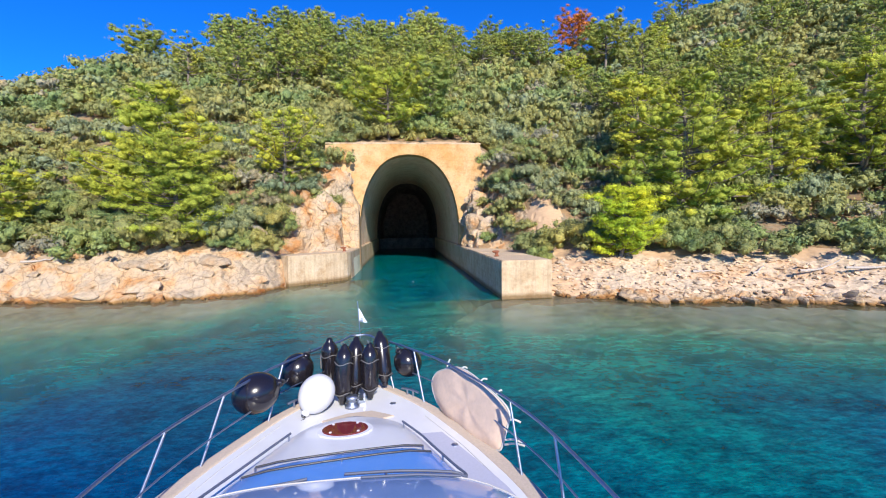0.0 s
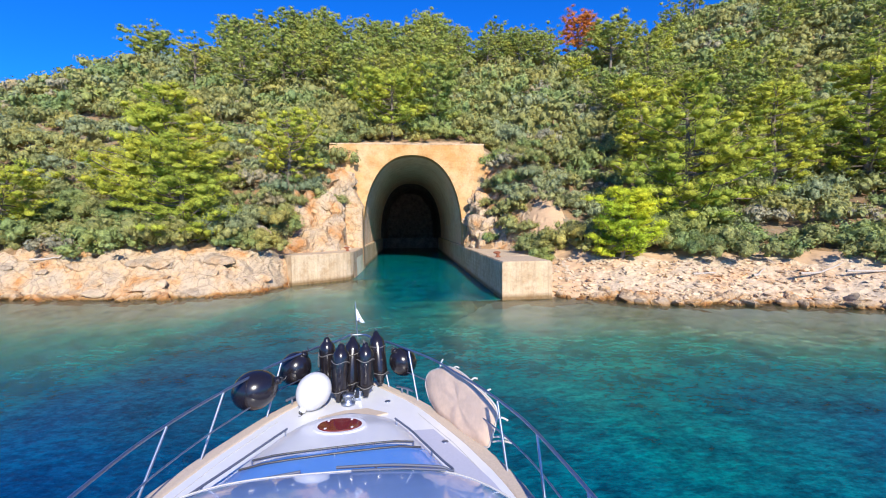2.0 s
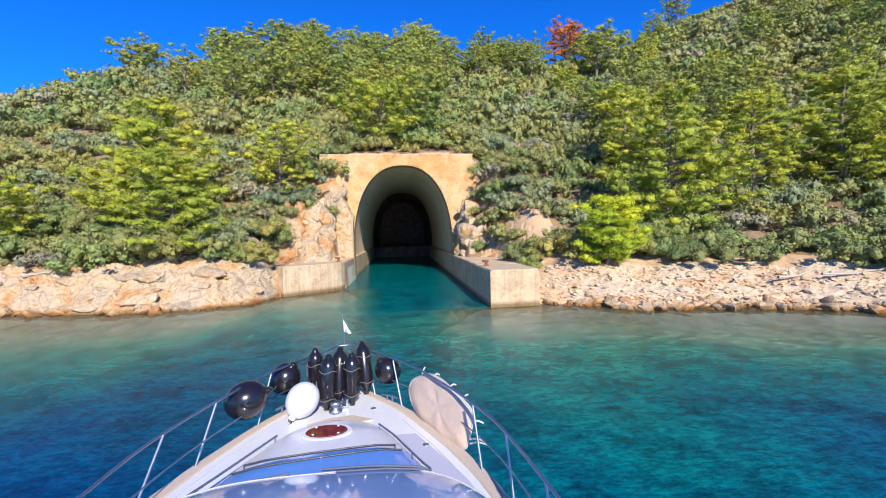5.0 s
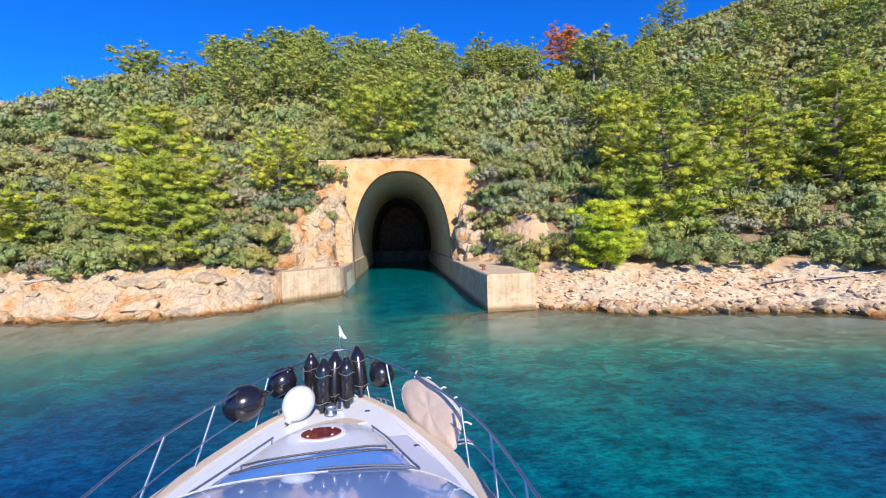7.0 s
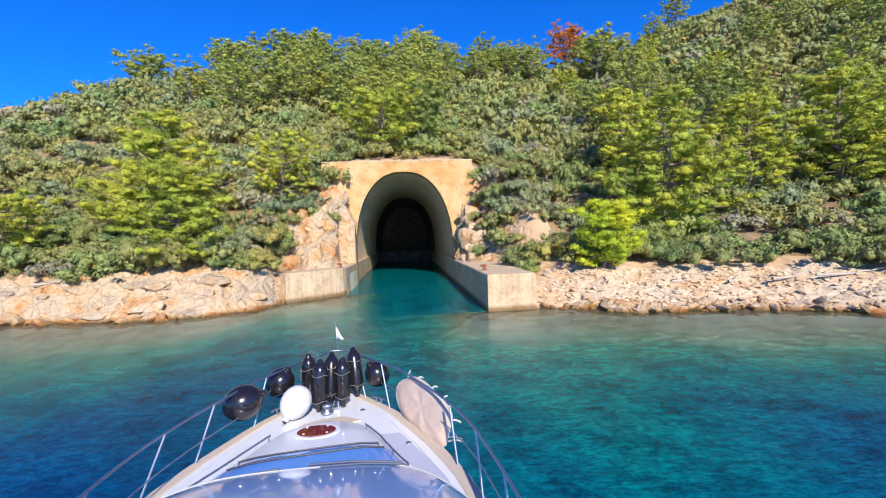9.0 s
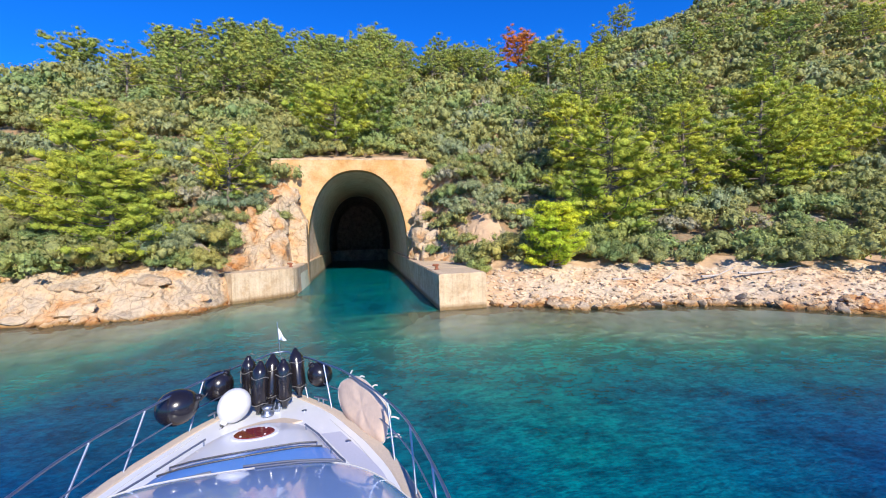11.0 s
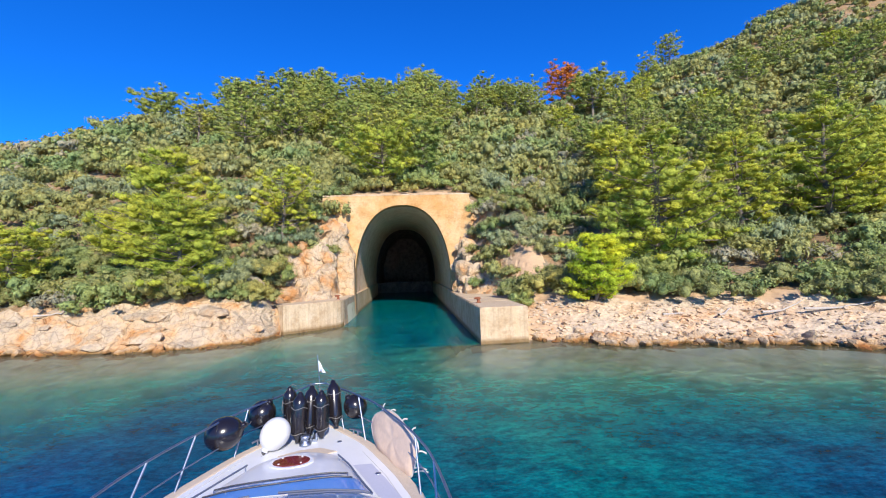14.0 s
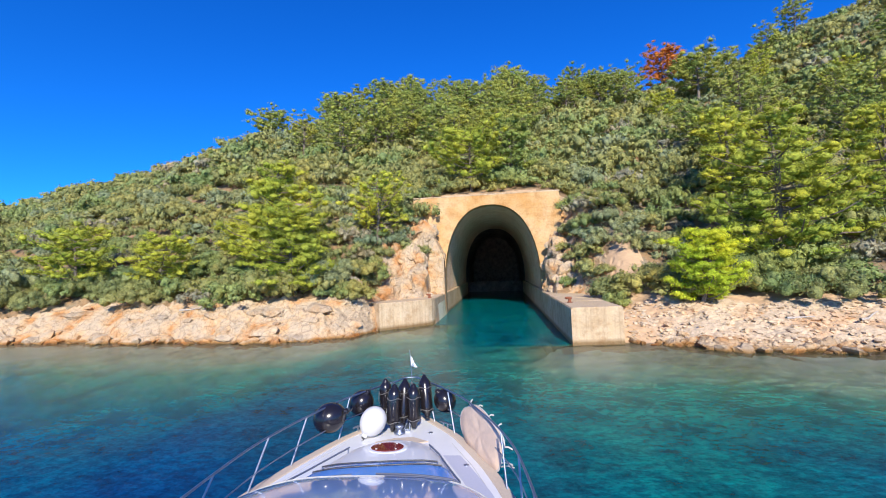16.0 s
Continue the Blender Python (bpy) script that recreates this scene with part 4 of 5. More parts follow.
def build_rocks():
    kinds = [rock_mesh(90 + k) for k in range(9)]
    r = np.random.default_rng(33)
    for k in range(250):
        right = r.random() < 0.72
        x = 8.6 + 20 * r.random() if right else -36 + 29.5 * r.random()
        d = -0.45 + (1.5 if right else 0.9) * r.random() ** 1.5
        y = shore(x) + d
        s = (0.12 + 0.36 * r.random() ** 2.2) * (1.1 if d < 0.3 else 0.7)
        ob = new("shore_rock", kinds[int(r.integers(0, 9))])
        ob.location = (x, y, max(land(x, y), -0.25) + 0.1 * s)
        ob.rotation_euler = (r.random() * 0.6, r.random() * 0.6, r.random() * 6.28)
        ob.scale = (s * (1.1 + 0.7 * r.random()), s, s * (0.55 + 0.3 * r.random()))
        tagged(ob, "pale weathered limestone boulder at the waterline", "rock", group="boulders along the shore")
    # slabs lying on the western shore
    for k in range(60):
        x = -36 + 28.5 * r.random()
        d = 0.2 + 3.2 * r.random() ** 1.3
        y = shore(x) + d
        s = 0.18 + 0.5 * r.random() ** 2
        ob = new("flat_rock", kinds[int(r.integers(0, 9))])
        ob.location = (x, y, land(x, y) - 0.16 * s)
        ob.rotation_euler = (0.30 + 0.3 * r.random(), 0.2 * (r.random() - 0.5), 0.9 * (r.random() - 0.5))
        ob.scale = (s * (1.6 + 1.1 * r.random()), s * 1.1, s * (0.40 + 0.25 * r.random()))
        tagged(ob, "flat tan limestone rock lying on the shore", "rock", group="flat rocks on the shore")
    # blocks of the broken faces beside the portal
    for k in range(110):
        if k < 66:
            x, y = -9.5 + 5.6 * r.random(), 29.6 + 6.6 * r.random()
        else:
            x, y = 6.3 + 1.9 * r.random() ** 1.4, 31.0 + 5.4 * r.random()
        s = 0.35 + 0.8 * r.random() ** 1.7
        ob = new("rock_block", kinds[int(r.integers(0, 9))])
        ob.location = (x, y, land(x, y) - 0.3 * s)
        ob.rotation_euler = (r.random() * 6.28, r.random() * 6.28, r.random() * 6.28)
        ob.scale = (s * (1.0 + 0.6 * r.random()), s, s * (0.7 + 0.4 * r.random()))
        tagged(ob, "broken tan limestone block in the cutting", "rock", group="blocks beside the portal")
    v, f, n0 = [], [], 0
    small = bmesh.new()
    bmesh.ops.create_icosphere(small, subdivisions=1, radius=1)
    bv = np.array([tuple(q.co) for q in small.verts])
    bf = [tuple(q.index for q in t.verts) for t in small.faces]
    small.free()
    for k in range(1500):
        x = 8.6 + 22 * r.random()
        y = shore(x) + 0.2 + 4.4 * r.random()
        if -9 < x < -3 and y > 25:
            continue
        s = 0.04 + 0.13 * r.random() ** 2.4
        w = bv * (1 + 0.3 * r.normal(size=(len(bv), 1))) * np.array([s * (1 + r.random()), s, s * 0.6])
        a = r.random() * 6.28
        w = np.stack([w[:, 0] * math.cos(a) - w[:, 1] * math.sin(a) + x, w[:, 0] * math.sin(a) + w[:, 1] * math.cos(a) + y, w[:, 2] + land(x, y) + 0.2 * s], 1)
        v.append(w)
        f += [tuple(i + n0 for i in q) for q in bf]
        n0 += len(w)
    tagged(new("beach_stones", mesh_np("beach_stones", np.concatenate(v), f, M_GRAVEL)), "loose pale stones scattered over the rocky shore", "stones", kind="stuff")


build_rocks()


# ---------- motor yacht ----------
STEM = Vector((-0.18, 4.15, 0.0))
HEADING = 0.04
DECK = 0.95
# half-breadth of the deck edge by metres aft of the stem
AFT = (0.0, 0.05, 0.12, 0.36, 0.83, 1.06, 1.4, 2.4, 3.2, 3.8, 5.0, 7.0, 10.0, 13.6)
HALF = (0.02, 0.16, 0.26, 0.53, 0.90, 1.08, 1.29, 1.74, 2.01, 2.13, 2.25, 2.32, 2.32, 2.15)
# half-breadth of the coachroof
ROOF_AFT = (1.50, 1.53, 1.60, 1.72, 2.1, 2.7, 3.2, 3.7, 4.3)
ROOF_HALF = (0.12, 0.36, 0.56, 0.72, 0.90, 1.16, 1.36, 1.55, 1.68)


def half(b):
    return float(np.interp(b, AFT, HALF))


def sheer(b):
    return DECK + 0.10 * math.exp(-b / 1.6)


def strip_between(rows):
    """A skin over rows of equal length."""
    bm = bmesh.new()
    vs = [[bm.verts.new(p) for p in row] for row in rows]
    for a, b in zip(vs, vs[1:]):
        for k in range(len(a) - 1):
            bm.faces.new((a[k], a[k + 1], b[k + 1], b[k]))
    bmesh.ops.recalc_face_normals(bm, faces=bm.faces)
    return bm


def pipe(name, pts, radius, mat, parent, res=4, label="", closed=False):
    cu = bpy.data.curves.new(name, "CURVE")
    cu.dimensions = "3D"
    cu.bevel_depth = radius
    cu.bevel_resolution = res
    cu.use_fill_caps = True
    sp = cu.splines.new("POLY")
    sp.points.add(len(pts) - 1)
    for q, p in zip(sp.points, pts):
        q.co = (*p, 1)
    sp.use_cyclic_u = closed
    tmp = bpy.data.objects.new(name, cu)
    scene.collection.objects.link(tmp)
    dg = bpy.context.evaluated_depsgraph_get()
    me = bpy.data.meshes.new_from_object(tmp.evaluated_get(dg))
    bpy.data.objects.remove(tmp)
    bpy.data.curves.remove(cu)
    me.materials.clear()
    me.materials.append(mat)
    me.polygons.foreach_set("use_smooth", [True] * len(me.polygons))
    if parent is None:
        ob = new(name, me)
    else:
        ob = part(name, me, parent, label)
    return ob


def catmull(pts, n=8):
    out = []
    p = [Vector(q) for q in pts]
    for i in range(len(p) - 1):
        a, b, c, d = p[max(i - 1, 0)], p[i], p[i + 1], p[min(i + 2, len(p) - 1)]
        for k in range(n):
            t = k / n
            out.append(0.5 * ((2 * b) + (c - a) * t + (2 * a - 5 * b + 4 * c - d) * t * t + (3 * b - a - 3 * c + d) * t ** 3))
    out.append(p[-1])
    return out


def roof_z(x, b):
    """Top of the coachroof, cambered, rising towards the windscreen."""
    w = float(np.interp(b, ROOF_AFT, ROOF_HALF))
    t = min(1.0, abs(x) / w)
    crest = 1.07 + 0.10 * smooth(1.5, 2.2, b) + 0.055 * max(0.0, b - 2.2)
    return DECK + 0.02 + (crest - DECK - 0.02) * (1 - t ** 7) * (1 + 0.10 * (1 - t * t))


def rail_at(side, b):
    """The top rail, on the port side set farther inboard as it runs aft."""
    inset = (0.075 * b - 0.03) if side < 0 else (0.02 * b - 0.04)
    return Vector((side * (half(b) - inset), -b + 0.10, sheer(b) + 0.74))


def build_yacht():
    yacht = new("motor_yacht")
    yacht.location = STEM
    yacht.rotation_euler = (0, 0, HEADING)
    tagged(yacht, "white motor yacht with steel bow rails lying on the water", "boat")
    bs = np.concatenate([[0, 0.03, 0.07], np.linspace(0.12, 0.9, 12), np.linspace(1.0, 13.6, 44)])
    # hull
    rows = []
    for b in bs:
        h, s = half(b), sheer(b)
        flare = 0.82 - 0.25 * math.exp(-b / 1.2)
        prof = ((1.0, s), (1.02, s - 0.09), (0.97, s - 0.34), (flare, 0.12), (flare * 0.8, -0.35), (0.0, -0.8 + 0.5 * math.exp(-b)))
        rake = 0.6 * math.exp(-b / 0.9)
        sec = [(-h * q, -b - rake * (s - z) / s, z) for q, z in prof]
        sec += [(h * q, -b - rake * (s - z) / s, z) for q, z in prof[::-1][1:]]
        rows.append(sec)
    bm = strip_between(rows)
    bm.verts.ensure_lookup_table()
    bm.faces.new(bm.verts[-len(rows[0]):])
    part("hull", bm_mesh("hull", bm, M_GEL, True), yacht, "white glossy hull")
    # deck: white inside, tan strip along the edge on a low toe
    rows_w, rows_l, rows_r = [], [], []
    for b in bs:
        h, s = half(b), sheer(b) + 0.004
        i = max(0.0, h - 0.19)
        rows_w.append([(-i + 2 * i * k / 8, -b, s + 0.02) for k in range(9)])
        edge = [(h, s), (h - 0.015, s + 0.032), (h - 0.03, s + 0.036), (i + 0.02, s + 0.036), (i, s + 0.03), (i - 0.012, s + 0.018)]
        rows_l.append([(-x, -b, z) for x, z in edge])
        rows_r.append([(x, -b, z) for x, z in edge])
    part("foredeck", bm_mesh("foredeck", strip_between(rows_w), M_GEL), yacht)
    part("deck_strip", bm_mesh("deck_strip", strip_between(rows_l), M_DECKTAN), yacht, "tan non-slip strip along the deck edge")
    part("deck_strip", bm_mesh("deck_strip", strip_between(rows_r), M_DECKTAN), yacht, "tan non-slip strip along the deck edge")
    # seam and screws along the side deck
    for sgn in (-1, 1):
        pipe("deck_seam", [(sgn * (half(b) - 0.33), -b, sheer(b) + 0.026) for b in np.linspace(1.5, 5.5, 24)], 0.004, M_SEAM, yacht, 1)
    # tan wedge behind the windlass
    bm = prism([(-0.45, -1.47), (-0.10, -1.28), (0.24, -1.24), (0.56, -1.45), (0.36, -1.53), (-0.36, -1.53)], DECK + 0.03, DECK + 0.085, 0.005)
    part("deck_pad", bm_mesh("deck_pad", bm, M_DECKTAN), yacht, "tan non-slip pad")
    # low coachroof
    rows = []
    for b in np.concatenate([np.linspace(1.50, 1.75, 7), np.linspace(1.85, 4.3, 24)]):
        w = float(np.interp(b, ROOF_AFT, ROOF_HALF))
        rows.append([(w * t, -b, roof_z(w * t, b)) for t in np.concatenate([[-1, -0.985, -0.95], np.linspace(-0.9, 0.9, 13), [0.95, 0.985, 1]])])
    nose = [(x, y - 0.0, DECK + 0.02) for x, y, _ in rows[0]]
    part("coachroof", bm_mesh("coachroof", strip_between([nose] + rows), M_GEL, True), yacht)
    # windscreen, sweeping round to the side decks, and the cabin behind it
    rows = []
    for u in np.linspace(0, 1, 18):
        sec = []
        for k in range(29):
            t = -1 + 2 * k / 28
            front = 3.52 + 0.10 * t * t + 0.75 * abs(t) ** 4
            back = 6.6
            z = 1.37 + 0.62 * u ** 0.85 - (0.16 + 0.10 * u) * abs(t) ** 5
            sec.append(((1.95 + 0.08 * u) * t, -(front + (back - front) * u), z))
        rows.append(sec)
    skirt = [(x * 0.995, y - 0.02, 1.0) for x, y, _ in rows[0]]
    part("windscreen_base", bm_mesh("windscreen_base", strip_between([skirt, [(x, y, z - 0.004) for x, y, z in rows[0]]]), M_GEL, True), yacht)
    part("windscreen", bm_mesh("windscreen", strip_between(rows), M_SCREEN, True), yacht, "glossy windscreen with the reflected sky's blue put into its colour")
    pipe("windscreen_trim", [(x, y + 0.006, z + 0.004) for x, y, z in rows[0]], 0.007, M_SEAM, yacht, 2)
    rows = []
    for b in np.linspace(6.6, 13.2, 12):
        sec = []
        for k in range(21):
            t = -1 + 2 * k / 20
            sec.append((2.03 * t, -b, 1.99 - 0.26 * abs(t) ** 5 if abs(t) < 1 else DECK))
        rows.append(sec)
    part("cabin_roof", bm_mesh("cabin_roof", strip_between(rows), M_GEL, True), yacht)
    for sgn in (-1, 1):
        rows = []
        for b in np.linspace(4.5, 13.2, 14):
            u = min(1, (b - 4.5) / 2.1)
            rows.append([(sgn * 2.0, -b, DECK), (sgn * (1.95 + 0.08 * u), -b, 1.20 + 0.53 * u ** 0.9)])
        part("cabin_side", bm_mesh("cabin_side", strip_between(rows), M_GEL, True), yacht)
    # blue panel before the windscreen: shade and sky sheen put into its colour
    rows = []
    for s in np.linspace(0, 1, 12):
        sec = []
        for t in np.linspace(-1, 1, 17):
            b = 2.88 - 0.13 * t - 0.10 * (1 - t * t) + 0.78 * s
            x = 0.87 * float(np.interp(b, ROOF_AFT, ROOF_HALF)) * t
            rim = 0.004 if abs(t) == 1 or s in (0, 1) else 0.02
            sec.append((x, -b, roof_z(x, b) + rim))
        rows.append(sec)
    part("sunpad", bm_mesh("sunpad", strip_between(rows), M_ROOF_SHADE, True), yacht, "glossy blue panel painting shade and sky sheen on the coachroof")
    # lavender panel on the starboard side deck: shade on white gelcoat, as a colour
    rows = []
    for b in np.linspace(2.0, 4.3, 14):
        w0 = float(np.interp(b, ROOF_AFT, ROOF_HALF)) + 0.03
        w1 = min(w0 + 0.30, half(b) - 0.30)
        rows.append([(w0, -b, sheer(b) + 0.03), (w1, -b, sheer(b) + 0.03)])
    part("side_deck_panel", bm_mesh("side_deck_panel", strip_between(rows), M_DECK_SHADE), yacht, "lavender-grey panel painting shade on the white side deck")
    # oval hatch
    hz = roof_z(0, 2.15)
    ell = [(-0.06 + 0.285 * math.cos(a), -2.14 + 0.185 * math.sin(a)) for a in np.linspace(0, 2 * math.pi, 41)[:-1]]
    rim = [(-0.06 + 0.345 * math.cos(a), -2.14 + 0.245 * math.sin(a)) for a in np.linspace(0, 2 * math.pi, 41)[:-1]]
    hatch = part("deck_hatch", bm_mesh("deck_hatch", prism(rim, hz - 0.08, hz + 0.022, 0.012), M_GEL, False), yacht)
    part("hatch_pane", bm_mesh("hatch_pane", prism(ell, hz - 0.02, hz + 0.034, 0.01), M_HATCH), hatch, "dark red tinted oval pane")
    for a in (0.9, 2.3, 3.9, 5.5):
        d = part("hatch_catch", bm_mesh("hatch_catch", lathe([(0.018, 0), (0.018, 0.006), (0.010, 0.010)], 10), M_WHITEBALL), hatch)
        d.location = (-0.06 + 0.235 * math.cos(a), -2.14 + 0.15 * math.sin(a), hz + 0.034)
    # bars across the coachroof
    for x0, b0, x1, b1 in ((-0.91, 2.94, 0.87, 2.73), (-0.99, 3.12, 0.95, 2.86)):
        bar = [(x0 + (x1 - x0) * s, -(b0 + (b1 - b0) * s), roof_z(x0 + (x1 - x0) * s, b0 + (b1 - b0) * s) + 0.045) for s in np.linspace(0, 1, 9)]
        pipe("roof_bar", bar, 0.011, M_DARKTRIM, yacht)
        for s in (0, 4, 8):
            p = bar[s]
            pipe("bar_foot", [(p[0], p[1], p[2] - 0.06), p], 0.011, M_STEEL, yacht, 2)
    # hand rails along the coachroof, turned in before the windscreen
    for pts in (((0.66, 2.08), (0.86, 2.42), (0.97, 2.70), (1.17, 3.18), (1.25, 3.36), (1.23, 3.41), (1.10, 3.41), (0.6, 3.40), (0.05, 3.38)),
                ((-0.71, 2.20), (-0.9, 2.58), (-1.12, 3.0), (-1.40, 3.64), (-1.41, 3.71), (-1.33, 3.70), (-0.9, 3.56), (-0.30, 3.41))):
        line = [(x, -b, roof_z(min(abs(x), 0.86 * float(np.interp(b, ROOF_AFT, ROOF_HALF))), b) + 0.08) for x, b in pts]
        rail = catmull(line)
        pipe("hand_rail", rail, 0.014, M_BRUSHED, yacht)
        for k in (1, 20, 34, 46, 58):
            p = rail[min(k, len(rail) - 2)]
            pipe("rail_foot", [(p.x, p.y, p.z - 0.10), tuple(p)], 0.011, M_STEEL, yacht, 2)
    # wiper and grille at the foot of the windscreen
    pipe("wiper_arm", [(0.22, -3.56, 1.40), (0.75, -3.60, 1.405), (1.15, -3.66, 1.39)], 0.012, M_BRUSHED, yacht, 2)
    # bow rail
    aft = (6.4, 5.2, 4.2, 3.4, 2.6, 1.9, 1.3, 0.8, 0.4, 0.15)
    port = [rail_at(-1, b) for b in aft]
    star = [rail_at(1, b) for b in aft]
    nose = [Vector((-0.16, 0.22, sheer(0) + 0.74)), Vector((0.0, 0.27, sheer(0) + 0.74)), Vector((0.16, 0.22, sheer(0) + 0.74))]
    pipe("top_rail", catmull(port + nose + star[::-1]), 0.017, M_STEEL, yacht)
    for sgn in (-1, 1):
        low = [Vector((p.x + sgn * (0.02 if sgn > 0 else -0.05), p.y - 0.05, p.z - 0.38)) for p in (port if sgn < 0 else star)]
        pipe("middle_rail", catmull(low[:-1]), 0.010, M_STEEL, yacht)
    for sgn, bb in ((-1, (0.55, 1.36, 2.41, 3.27, 4.45)), (1, (0.5, 1.08, 3.12, 3.95, 4.9))):
        for b in bb:
            foot = Vector((sgn * (half(b) - 0.06), -b, sheer(b)))
            pipe("stanchion", [tuple(foot), tuple(rail_at(sgn, max(0.2, b - 0.28)) - Vector((0, 0.10, 0)))], 0.014, M_STEEL, yacht)
    # windlass with chain
    wl_ = part("windlass", bm_mesh("windlass", lathe([(0.11, 0), (0.11, 0.03), (0.06, 0.05), (0.055, 0.1), (0.09, 0.13), (0.09, 0.16), (0.03, 0.18)], 18), M_STEEL, True), yacht)
    wl_.location = (-0.06, -1.05, DECK + 0.085)
    for k in range(10):
        ln = pipe("chain_link", [(0.02 * math.cos(a), 0.038 * math.sin(a), 0) for a in np.linspace(0, 2 * math.pi, 11)[:-1]], 0.009, M_STEEL, yacht, 2, closed=True)
        ln.location = (0.02, -0.92 + 0.066 * k, DECK + 0.14)
        ln.rotation_euler = (0, 0 if k % 2 else 1.57, 0)
    part("bow_roller", bm_mesh("bow_roller", prism([(-0.09, -0.95), (0.13, -0.95), (0.10, 0.24), (-0.10, 0.24)], DECK + 0.07, DECK + 0.125, 0.01), M_STEEL), yacht)
    part("bow_roller_cheek", bm_mesh("bow_roller_cheek", prism([(0.10, -0.9), (0.13, -0.9), (0.10, 0.22), (0.08, 0.22)], DECK + 0.07, DECK + 0.22, 0.005), M_STEEL), yacht)
    # round deck fillers and cleats
    for x, y in ((0.55, -1.02), (-0.62, -1.06), (1.30, -2.35)):
        d = part("deck_filler", bm_mesh("deck_filler", lathe([(0.045, 0), (0.045, 0.008), (0.02, 0.012)], 14), M_STEEL, True), yacht)
        d.location = (x, y, sheer(-y) + 0.024)
    for x, y, a in ((0.83, -0.80, -0.75), (-0.88, -0.92, 0.75)):
        c = new("cleat")
        c.parent = yacht
        c.location = (x, y, DECK + 0.08)
        c.rotation_euler = (0, 0, a)
        pipe("cleat_bar", [(-0.17, 0, 0.10), (-0.07, 0, 0.115), (0.07, 0, 0.115), (0.17, 0, 0.10)], 0.017, M_STEEL, c)
        for dx in (-0.06, 0.06):
            pipe("cleat_foot", [(dx, 0, -0.04), (dx, 0, 0.11)], 0.016, M_STEEL, c)
    return yacht


build_yacht()


def at_bow(x, y, z):
    """A place on the yacht, by metres from the stem in her own axes."""
    c, s = math.cos(HEADING), math.sin(HEADING)
    return (STEM.x + c * x - s * y, STEM.y + s * x + c * y, z)


def cyl_fender(foot, top, rad):
    a, b = Vector(foot), Vector(top)
    f = new("cylinder_fender")
    f.location = a
    axis = b - a
    length = axis.length
    f.rotation_euler = axis.to_track_quat("Z", "Y").to_euler()
    tagged(f, "glossy black cylindrical fender standing at the bow rail", "fender", group="black fenders at the bow")
    prof = [(0.02, 0), (0.045, 0.005), (0.05, 0.05), (rad * 0.55, 0.10), (rad * 0.86, 0.15), (rad, 0.22), (rad, length - 0.22), (rad * 0.9, length - 0.15), (rad * 0.6, length - 0.09), (0.055, length - 0.06), (0.05, length - 0.03), (0.02, length)]
    part("body", bm_mesh("body", lathe(prof, 28), M_RUBBER, True), f)
    for h in (0.17, length * 0.68):
        pipe("lashing", [((rad + 0.006) * math.cos(q), (rad + 0.006) * math.sin(q), h + 0.02 * math.sin(3 * q)) for q in np.linspace(0, 2 * math.pi, 21)[:-1]], 0.006, M_DARKROPE, f, 2, closed=True)
    pipe("lashing", catmull([(0.02, -rad - 0.008, length * 0.68), (0.05, -rad - 0.012, length * 0.5), (-0.02, -rad - 0.012, length * 0.42), (-0.05, -rad - 0.01, length * 0.66)]), 0.005, M_DARKROPE, f, 2)
    pipe("lanyard", catmull([(0.0, 0, length), (0.03, 0.06, length + 0.04), (0.0, 0.12, length + 0.0)]), 0.006, M_DARKROPE, f, 2)


def ball_fender(place, rad, mat, label, name, tilt=(0, 0, 0), long=1.04):
    f = new(name)
    f.location = place
    f.rotation_euler = tilt
    tagged(f, label, "fender", group="ball fenders at the bow")
    prof = [(0.012, -rad * long)]
    for k in range(1, 16):
        a = math.pi * k / 16
        prof.append((rad * math.sin(a) * (1 - 0.07 * (1 - math.cos(a)) * 0.5), -rad * math.cos(a) * long))
    prof += [(0.06, rad * long), (0.055, rad * (long + 0.14)), (0.02, rad * (long + 0.17))]
    part("body", bm_mesh("body", lathe(prof, 32), mat, True), f)
    pipe("eye", [(0.03 * math.cos(a), 0, rad * (long + 0.16) + 0.03 * math.sin(a)) for a in np.linspace(0, 2 * math.pi, 13)[:-1]], 0.01, M_DARKTRIM, f, 2, closed=True)
    pipe("lanyard", catmull([(0, 0, rad * (long + 0.18)), (0.03, 0.02, rad * (long + 0.3)), (0.0, 0.04, rad * (long + 0.45))]), 0.008, M_DARKTRIM, f, 2)


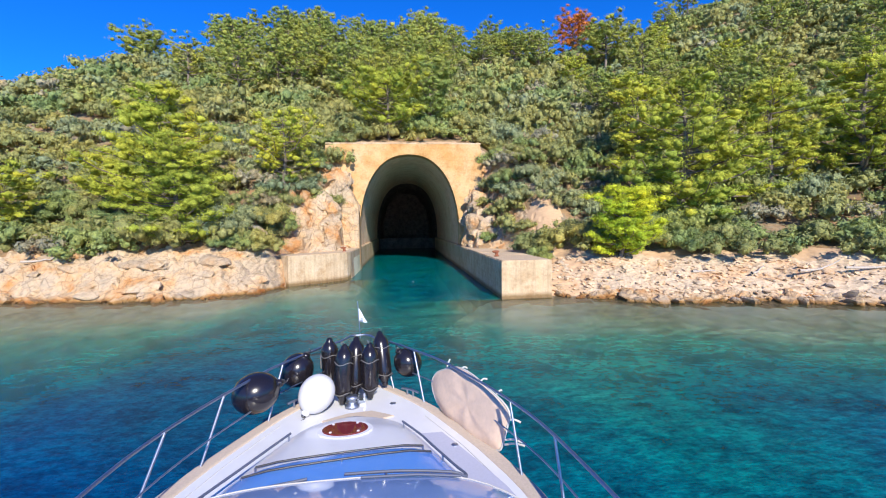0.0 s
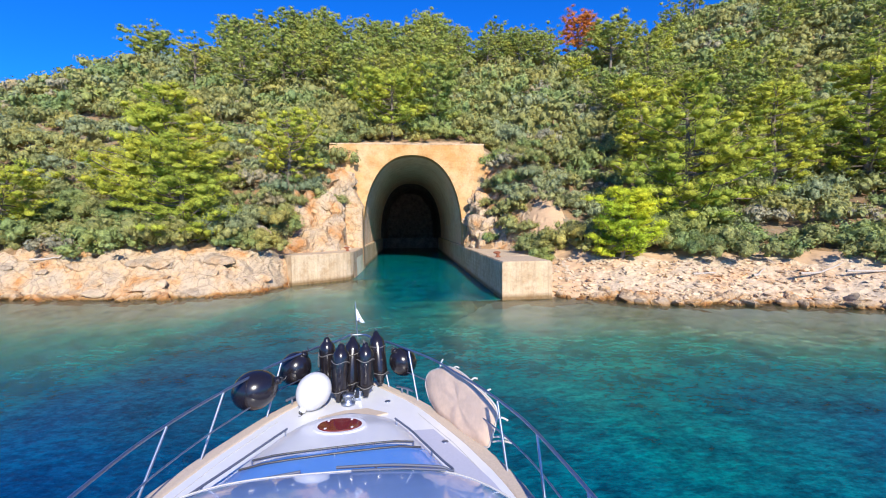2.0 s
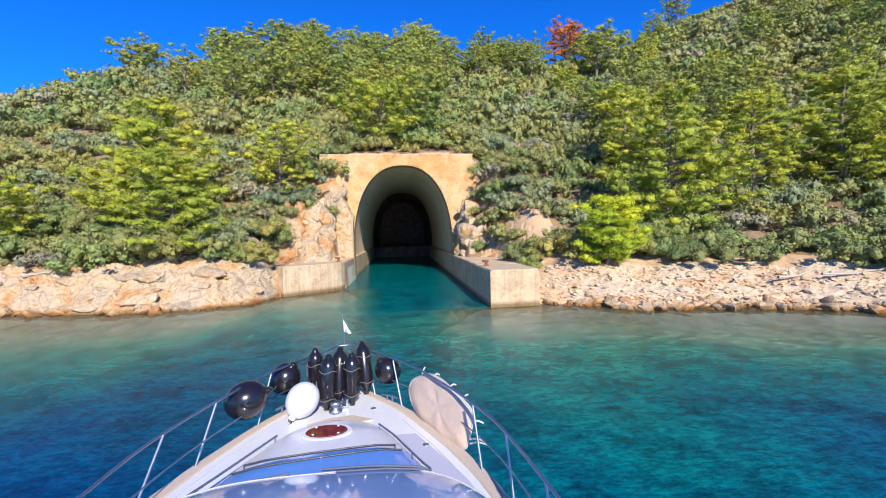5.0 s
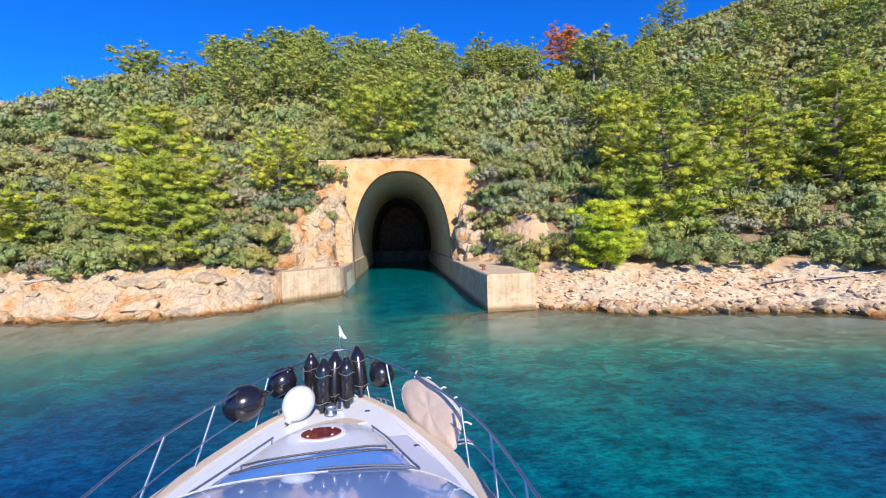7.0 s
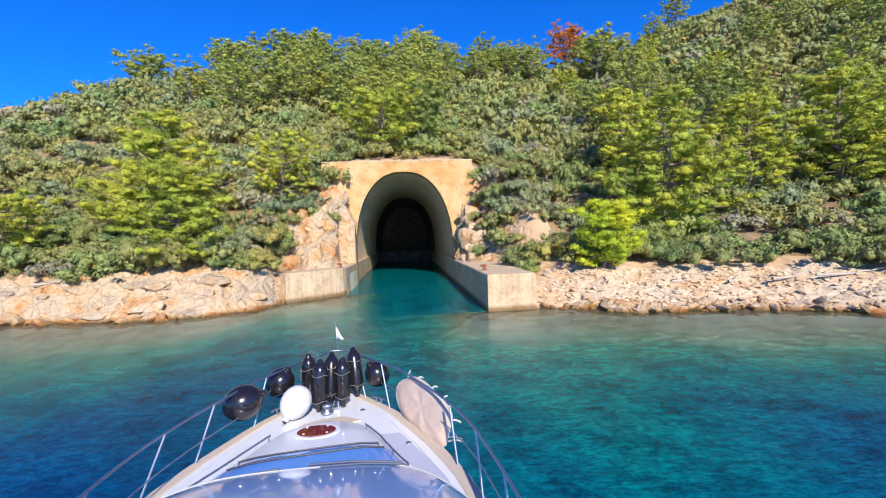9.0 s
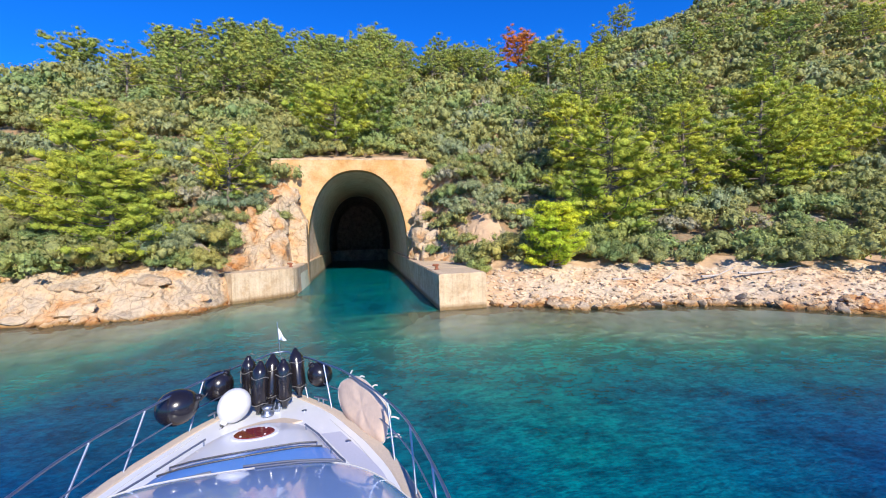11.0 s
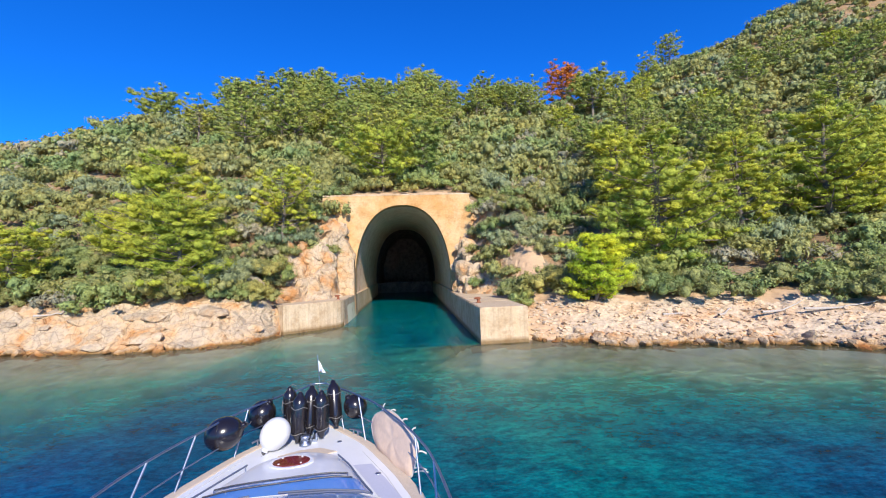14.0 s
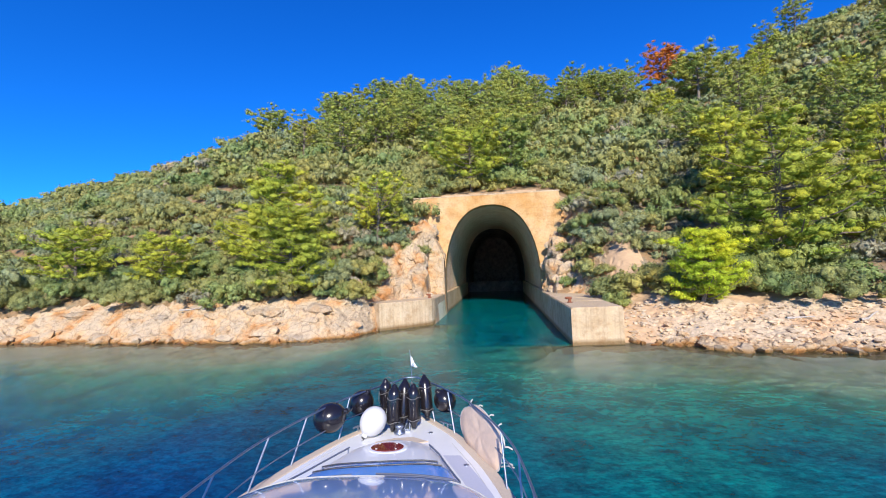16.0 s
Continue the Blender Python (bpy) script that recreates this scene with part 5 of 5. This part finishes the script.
def build_deck_things():
    for foot, top in (((-0.60, 3.66, 1.08), (-0.61, 3.66, 1.96)), ((-0.35, 3.14, 1.06), (-0.31, 3.27, 1.95)), ((-0.19, 3.34, 1.09), (-0.17, 3.62, 1.97)),
                      ((0.06, 3.26, 1.08), (0.06, 3.34, 1.94)), ((0.28, 3.60, 1.14), (0.18, 3.90, 1.98))):
        cyl_fender(foot, top, 0.135)
    black = "glossy black ball fender hung on the bow rail"
    ball_fender((-1.42, 2.60, 1.50), 0.285, M_RUBBER, black, "ball_fender", (0.25, 1.25, 0.5), 1.1)
    ball_fender((-1.09, 3.50, 1.50), 0.262, M_RUBBER, black, "ball_fender", (0.3, 0.5, 0.4))
    ball_fender((0.65, 3.66, 1.50), 0.235, M_RUBBER, black, "ball_fender", (0.2, -0.6, 0))
    ball_fender((-0.69, 2.96, 1.31), 0.262, M_WHITEBALL, "white ball fender lying on the foredeck", "ball_fender", (2.7, 0.55, 0), 1.1)
    # pennant
    fl = new("pennant")
    fl.location = at_bow(0.0, 0.27, DECK + 0.84)
    tagged(fl, "small white pennant on a thin steel staff", "flag")
    pipe("staff", [(0, 0, -0.06), (-0.035, 0, 0.62)], 0.009, M_STEEL, fl)
    rows = []
    for k in range(9):
        t = k / 8
        h0, h1 = 0.50 - 0.27 * t, 0.25 - 0.03 * t
        wob = 0.025 * math.sin(t * 7)
        rows.append([(-0.022 + 0.15 * t, wob + 0.002, h1 + (h0 - h1) * q) for q in np.linspace(0, 1, 5)])
    bm = strip_between(rows)
    bmesh.ops.solidify(bm, geom=bm.faces[:], thickness=0.003)
    cloth = part("cloth", bm_mesh("cloth", bm, M_FLAG, True), fl)
    for h in (0.28, 0.315):
        bm = bmesh.new()
        bmesh.ops.create_cube(bm, size=1, matrix=Matrix.Translation((0.035, -0.014, h)) @ Matrix.Diagonal((0.05, 0.004, 0.014, 1)))
        part("print_bar", bm_mesh("print_bar", bm, M_BLUE), cloth, "faded grey-blue print")
    # canvas-covered board lashed to the starboard rail
    bd = new("covered_board")
    bd.location = at_bow(1.55, -1.85, 1.0)
    bd.rotation_euler = (0, 0, HEADING)
    tagged(bd, "beige canvas-covered board leaning on the steel rail", "board cover")
    o = [(-0.23, 0.57, 0.60), (-0.09, 0.32, 0.71), (0.06, 0.0, 0.72), (0.23, -0.40, 0.63), (0.34, -0.67, 0.56), (0.375, -0.78, 0.47), (0.35, -0.79, 0.34), (0.30, -0.78, 0.15),
         (0.25, -0.75, 0.02), (0.12, -0.51, -0.03), (0.0, -0.26, -0.05), (-0.16, 0.11, -0.02), (-0.31, 0.46, 0.07), (-0.38, 0.68, 0.20), (-0.39, 0.79, 0.35), (-0.33, 0.73, 0.50)]
    o = catmull(o + [o[0]], 5)[:-1]
    c0 = sum(o, Vector()) / len(o)
    out = Vector((-1.25, -0.65, 0.30)).normalized()
    bm = bmesh.new()
    for side in (1, -1):
        loops = []
        for s, puff in ((1.0, 0.0), (0.97, 0.022), (0.7, 0.03), (0.35, 0.028)):
            loops.append([bm.verts.new(c0 + (p - c0) * s + out * side * (puff + 0.010 * math.sin(9 * p.y + 5 * s) * (s < 1))) for p in o])
        cv = bm.verts.new(c0 + out * side * 0.03)
        for a, b in zip(loops, loops[1:]):
            for k in range(len(o)):
                q = (a[k], a[(k + 1) % len(o)], b[(k + 1) % len(o)], b[k])
                bm.faces.new(q if side == 1 else q[::-1])
        for k in range(len(o)):
            q = (loops[-1][k], loops[-1][(k + 1) % len(o)], cv)
            bm.faces.new(q if side == 1 else q[::-1])
    bmesh.ops.remove_doubles(bm, verts=bm.verts, dist=0.0005)
    bmesh.ops.recalc_face_normals(bm, faces=bm.faces)
    part("cover", bm_mesh("cover", bm, M_CANVAS, True), bd)
    pipe("piping", o, 0.013, M_ROPE, bd, 3, closed=True)
    for p, q in (((-0.20, 0.54, 0.62), (-0.14, 0.60, 0.74)), ((-0.03, 0.2, 0.73), (0.05, 0.22, 0.72)), ((0.15, -0.2, 0.68), (0.24, -0.2, 0.70)), ((0.28, -0.5, 0.6), (0.36, -0.5, 0.66)),
                 ((0.36, -0.78, 0.40), (0.50, -0.82, 0.38)), ((0.31, -0.78, 0.16), (0.48, -0.95, 0.20)), ((0.31, -0.78, 0.10), (0.5, -0.97, 0.17))):
        pipe("tie", catmull([p, ((p[0] + q[0]) / 2, (p[1] + q[1]) / 2, (p[2] + q[2]) / 2 + 0.02), q]), 0.012, M_ROPE, bd, 3)


build_deck_things()


# ---------- flotsam ----------
def build_flotsam():
    b = new("float_buoy")
    b.location = (1.2, 25.6, -0.01)
    b.scale = (0.3, 0.3, 0.3)
    tagged(b, "small white float drifting in the channel", "buoy")
    part("body", bm_mesh("body", lathe([(0.03, -0.1), (0.1, -0.06), (0.13, 0.0), (0.1, 0.06), (0.03, 0.1)], 16), M_WHITEBALL, True), b)
    pipe("eye", [(0.03 * math.cos(a), 0, 0.12 + 0.03 * math.sin(a)) for a in np.linspace(0, 2 * math.pi, 11)[:-1]], 0.008, M_DARKTRIM, b, 2, closed=True)
    wood = simple("driftwood", (0.42, 0.37, 0.32), 0.9, grain=0.3, scale=18)
    for x, y, ln, a in ((21.5, 16.4, 2.6, 0.12), (23.6, 15.2, 3.4, -0.2), (19.2, 17.6, 1.5, 0.5), (16.6, 18.2, 1.2, -0.1), (-20.4, 23.6, 1.8, 0.3)):
        pts = []
        for k in range(9):
            u = k / 8 - 0.5
            px, py = x + ln * u * math.cos(a), y + ln * u * math.sin(a)
            pts.append((px, py, max(land(px, py), land(x, y)) + 0.07 + 0.03 * math.sin(5 * u)))
        v, f = tube([np.array(p) for p in pts], [0.07 * (1 - 0.6 * k / 8) for k in range(9)], 8)
        ob = new("driftwood", mesh_np("driftwood", v, f, wood, True))
        tagged(ob, "bleached grey driftwood pole lying on the stones", "driftwood", group="driftwood on the shore")


build_flotsam()
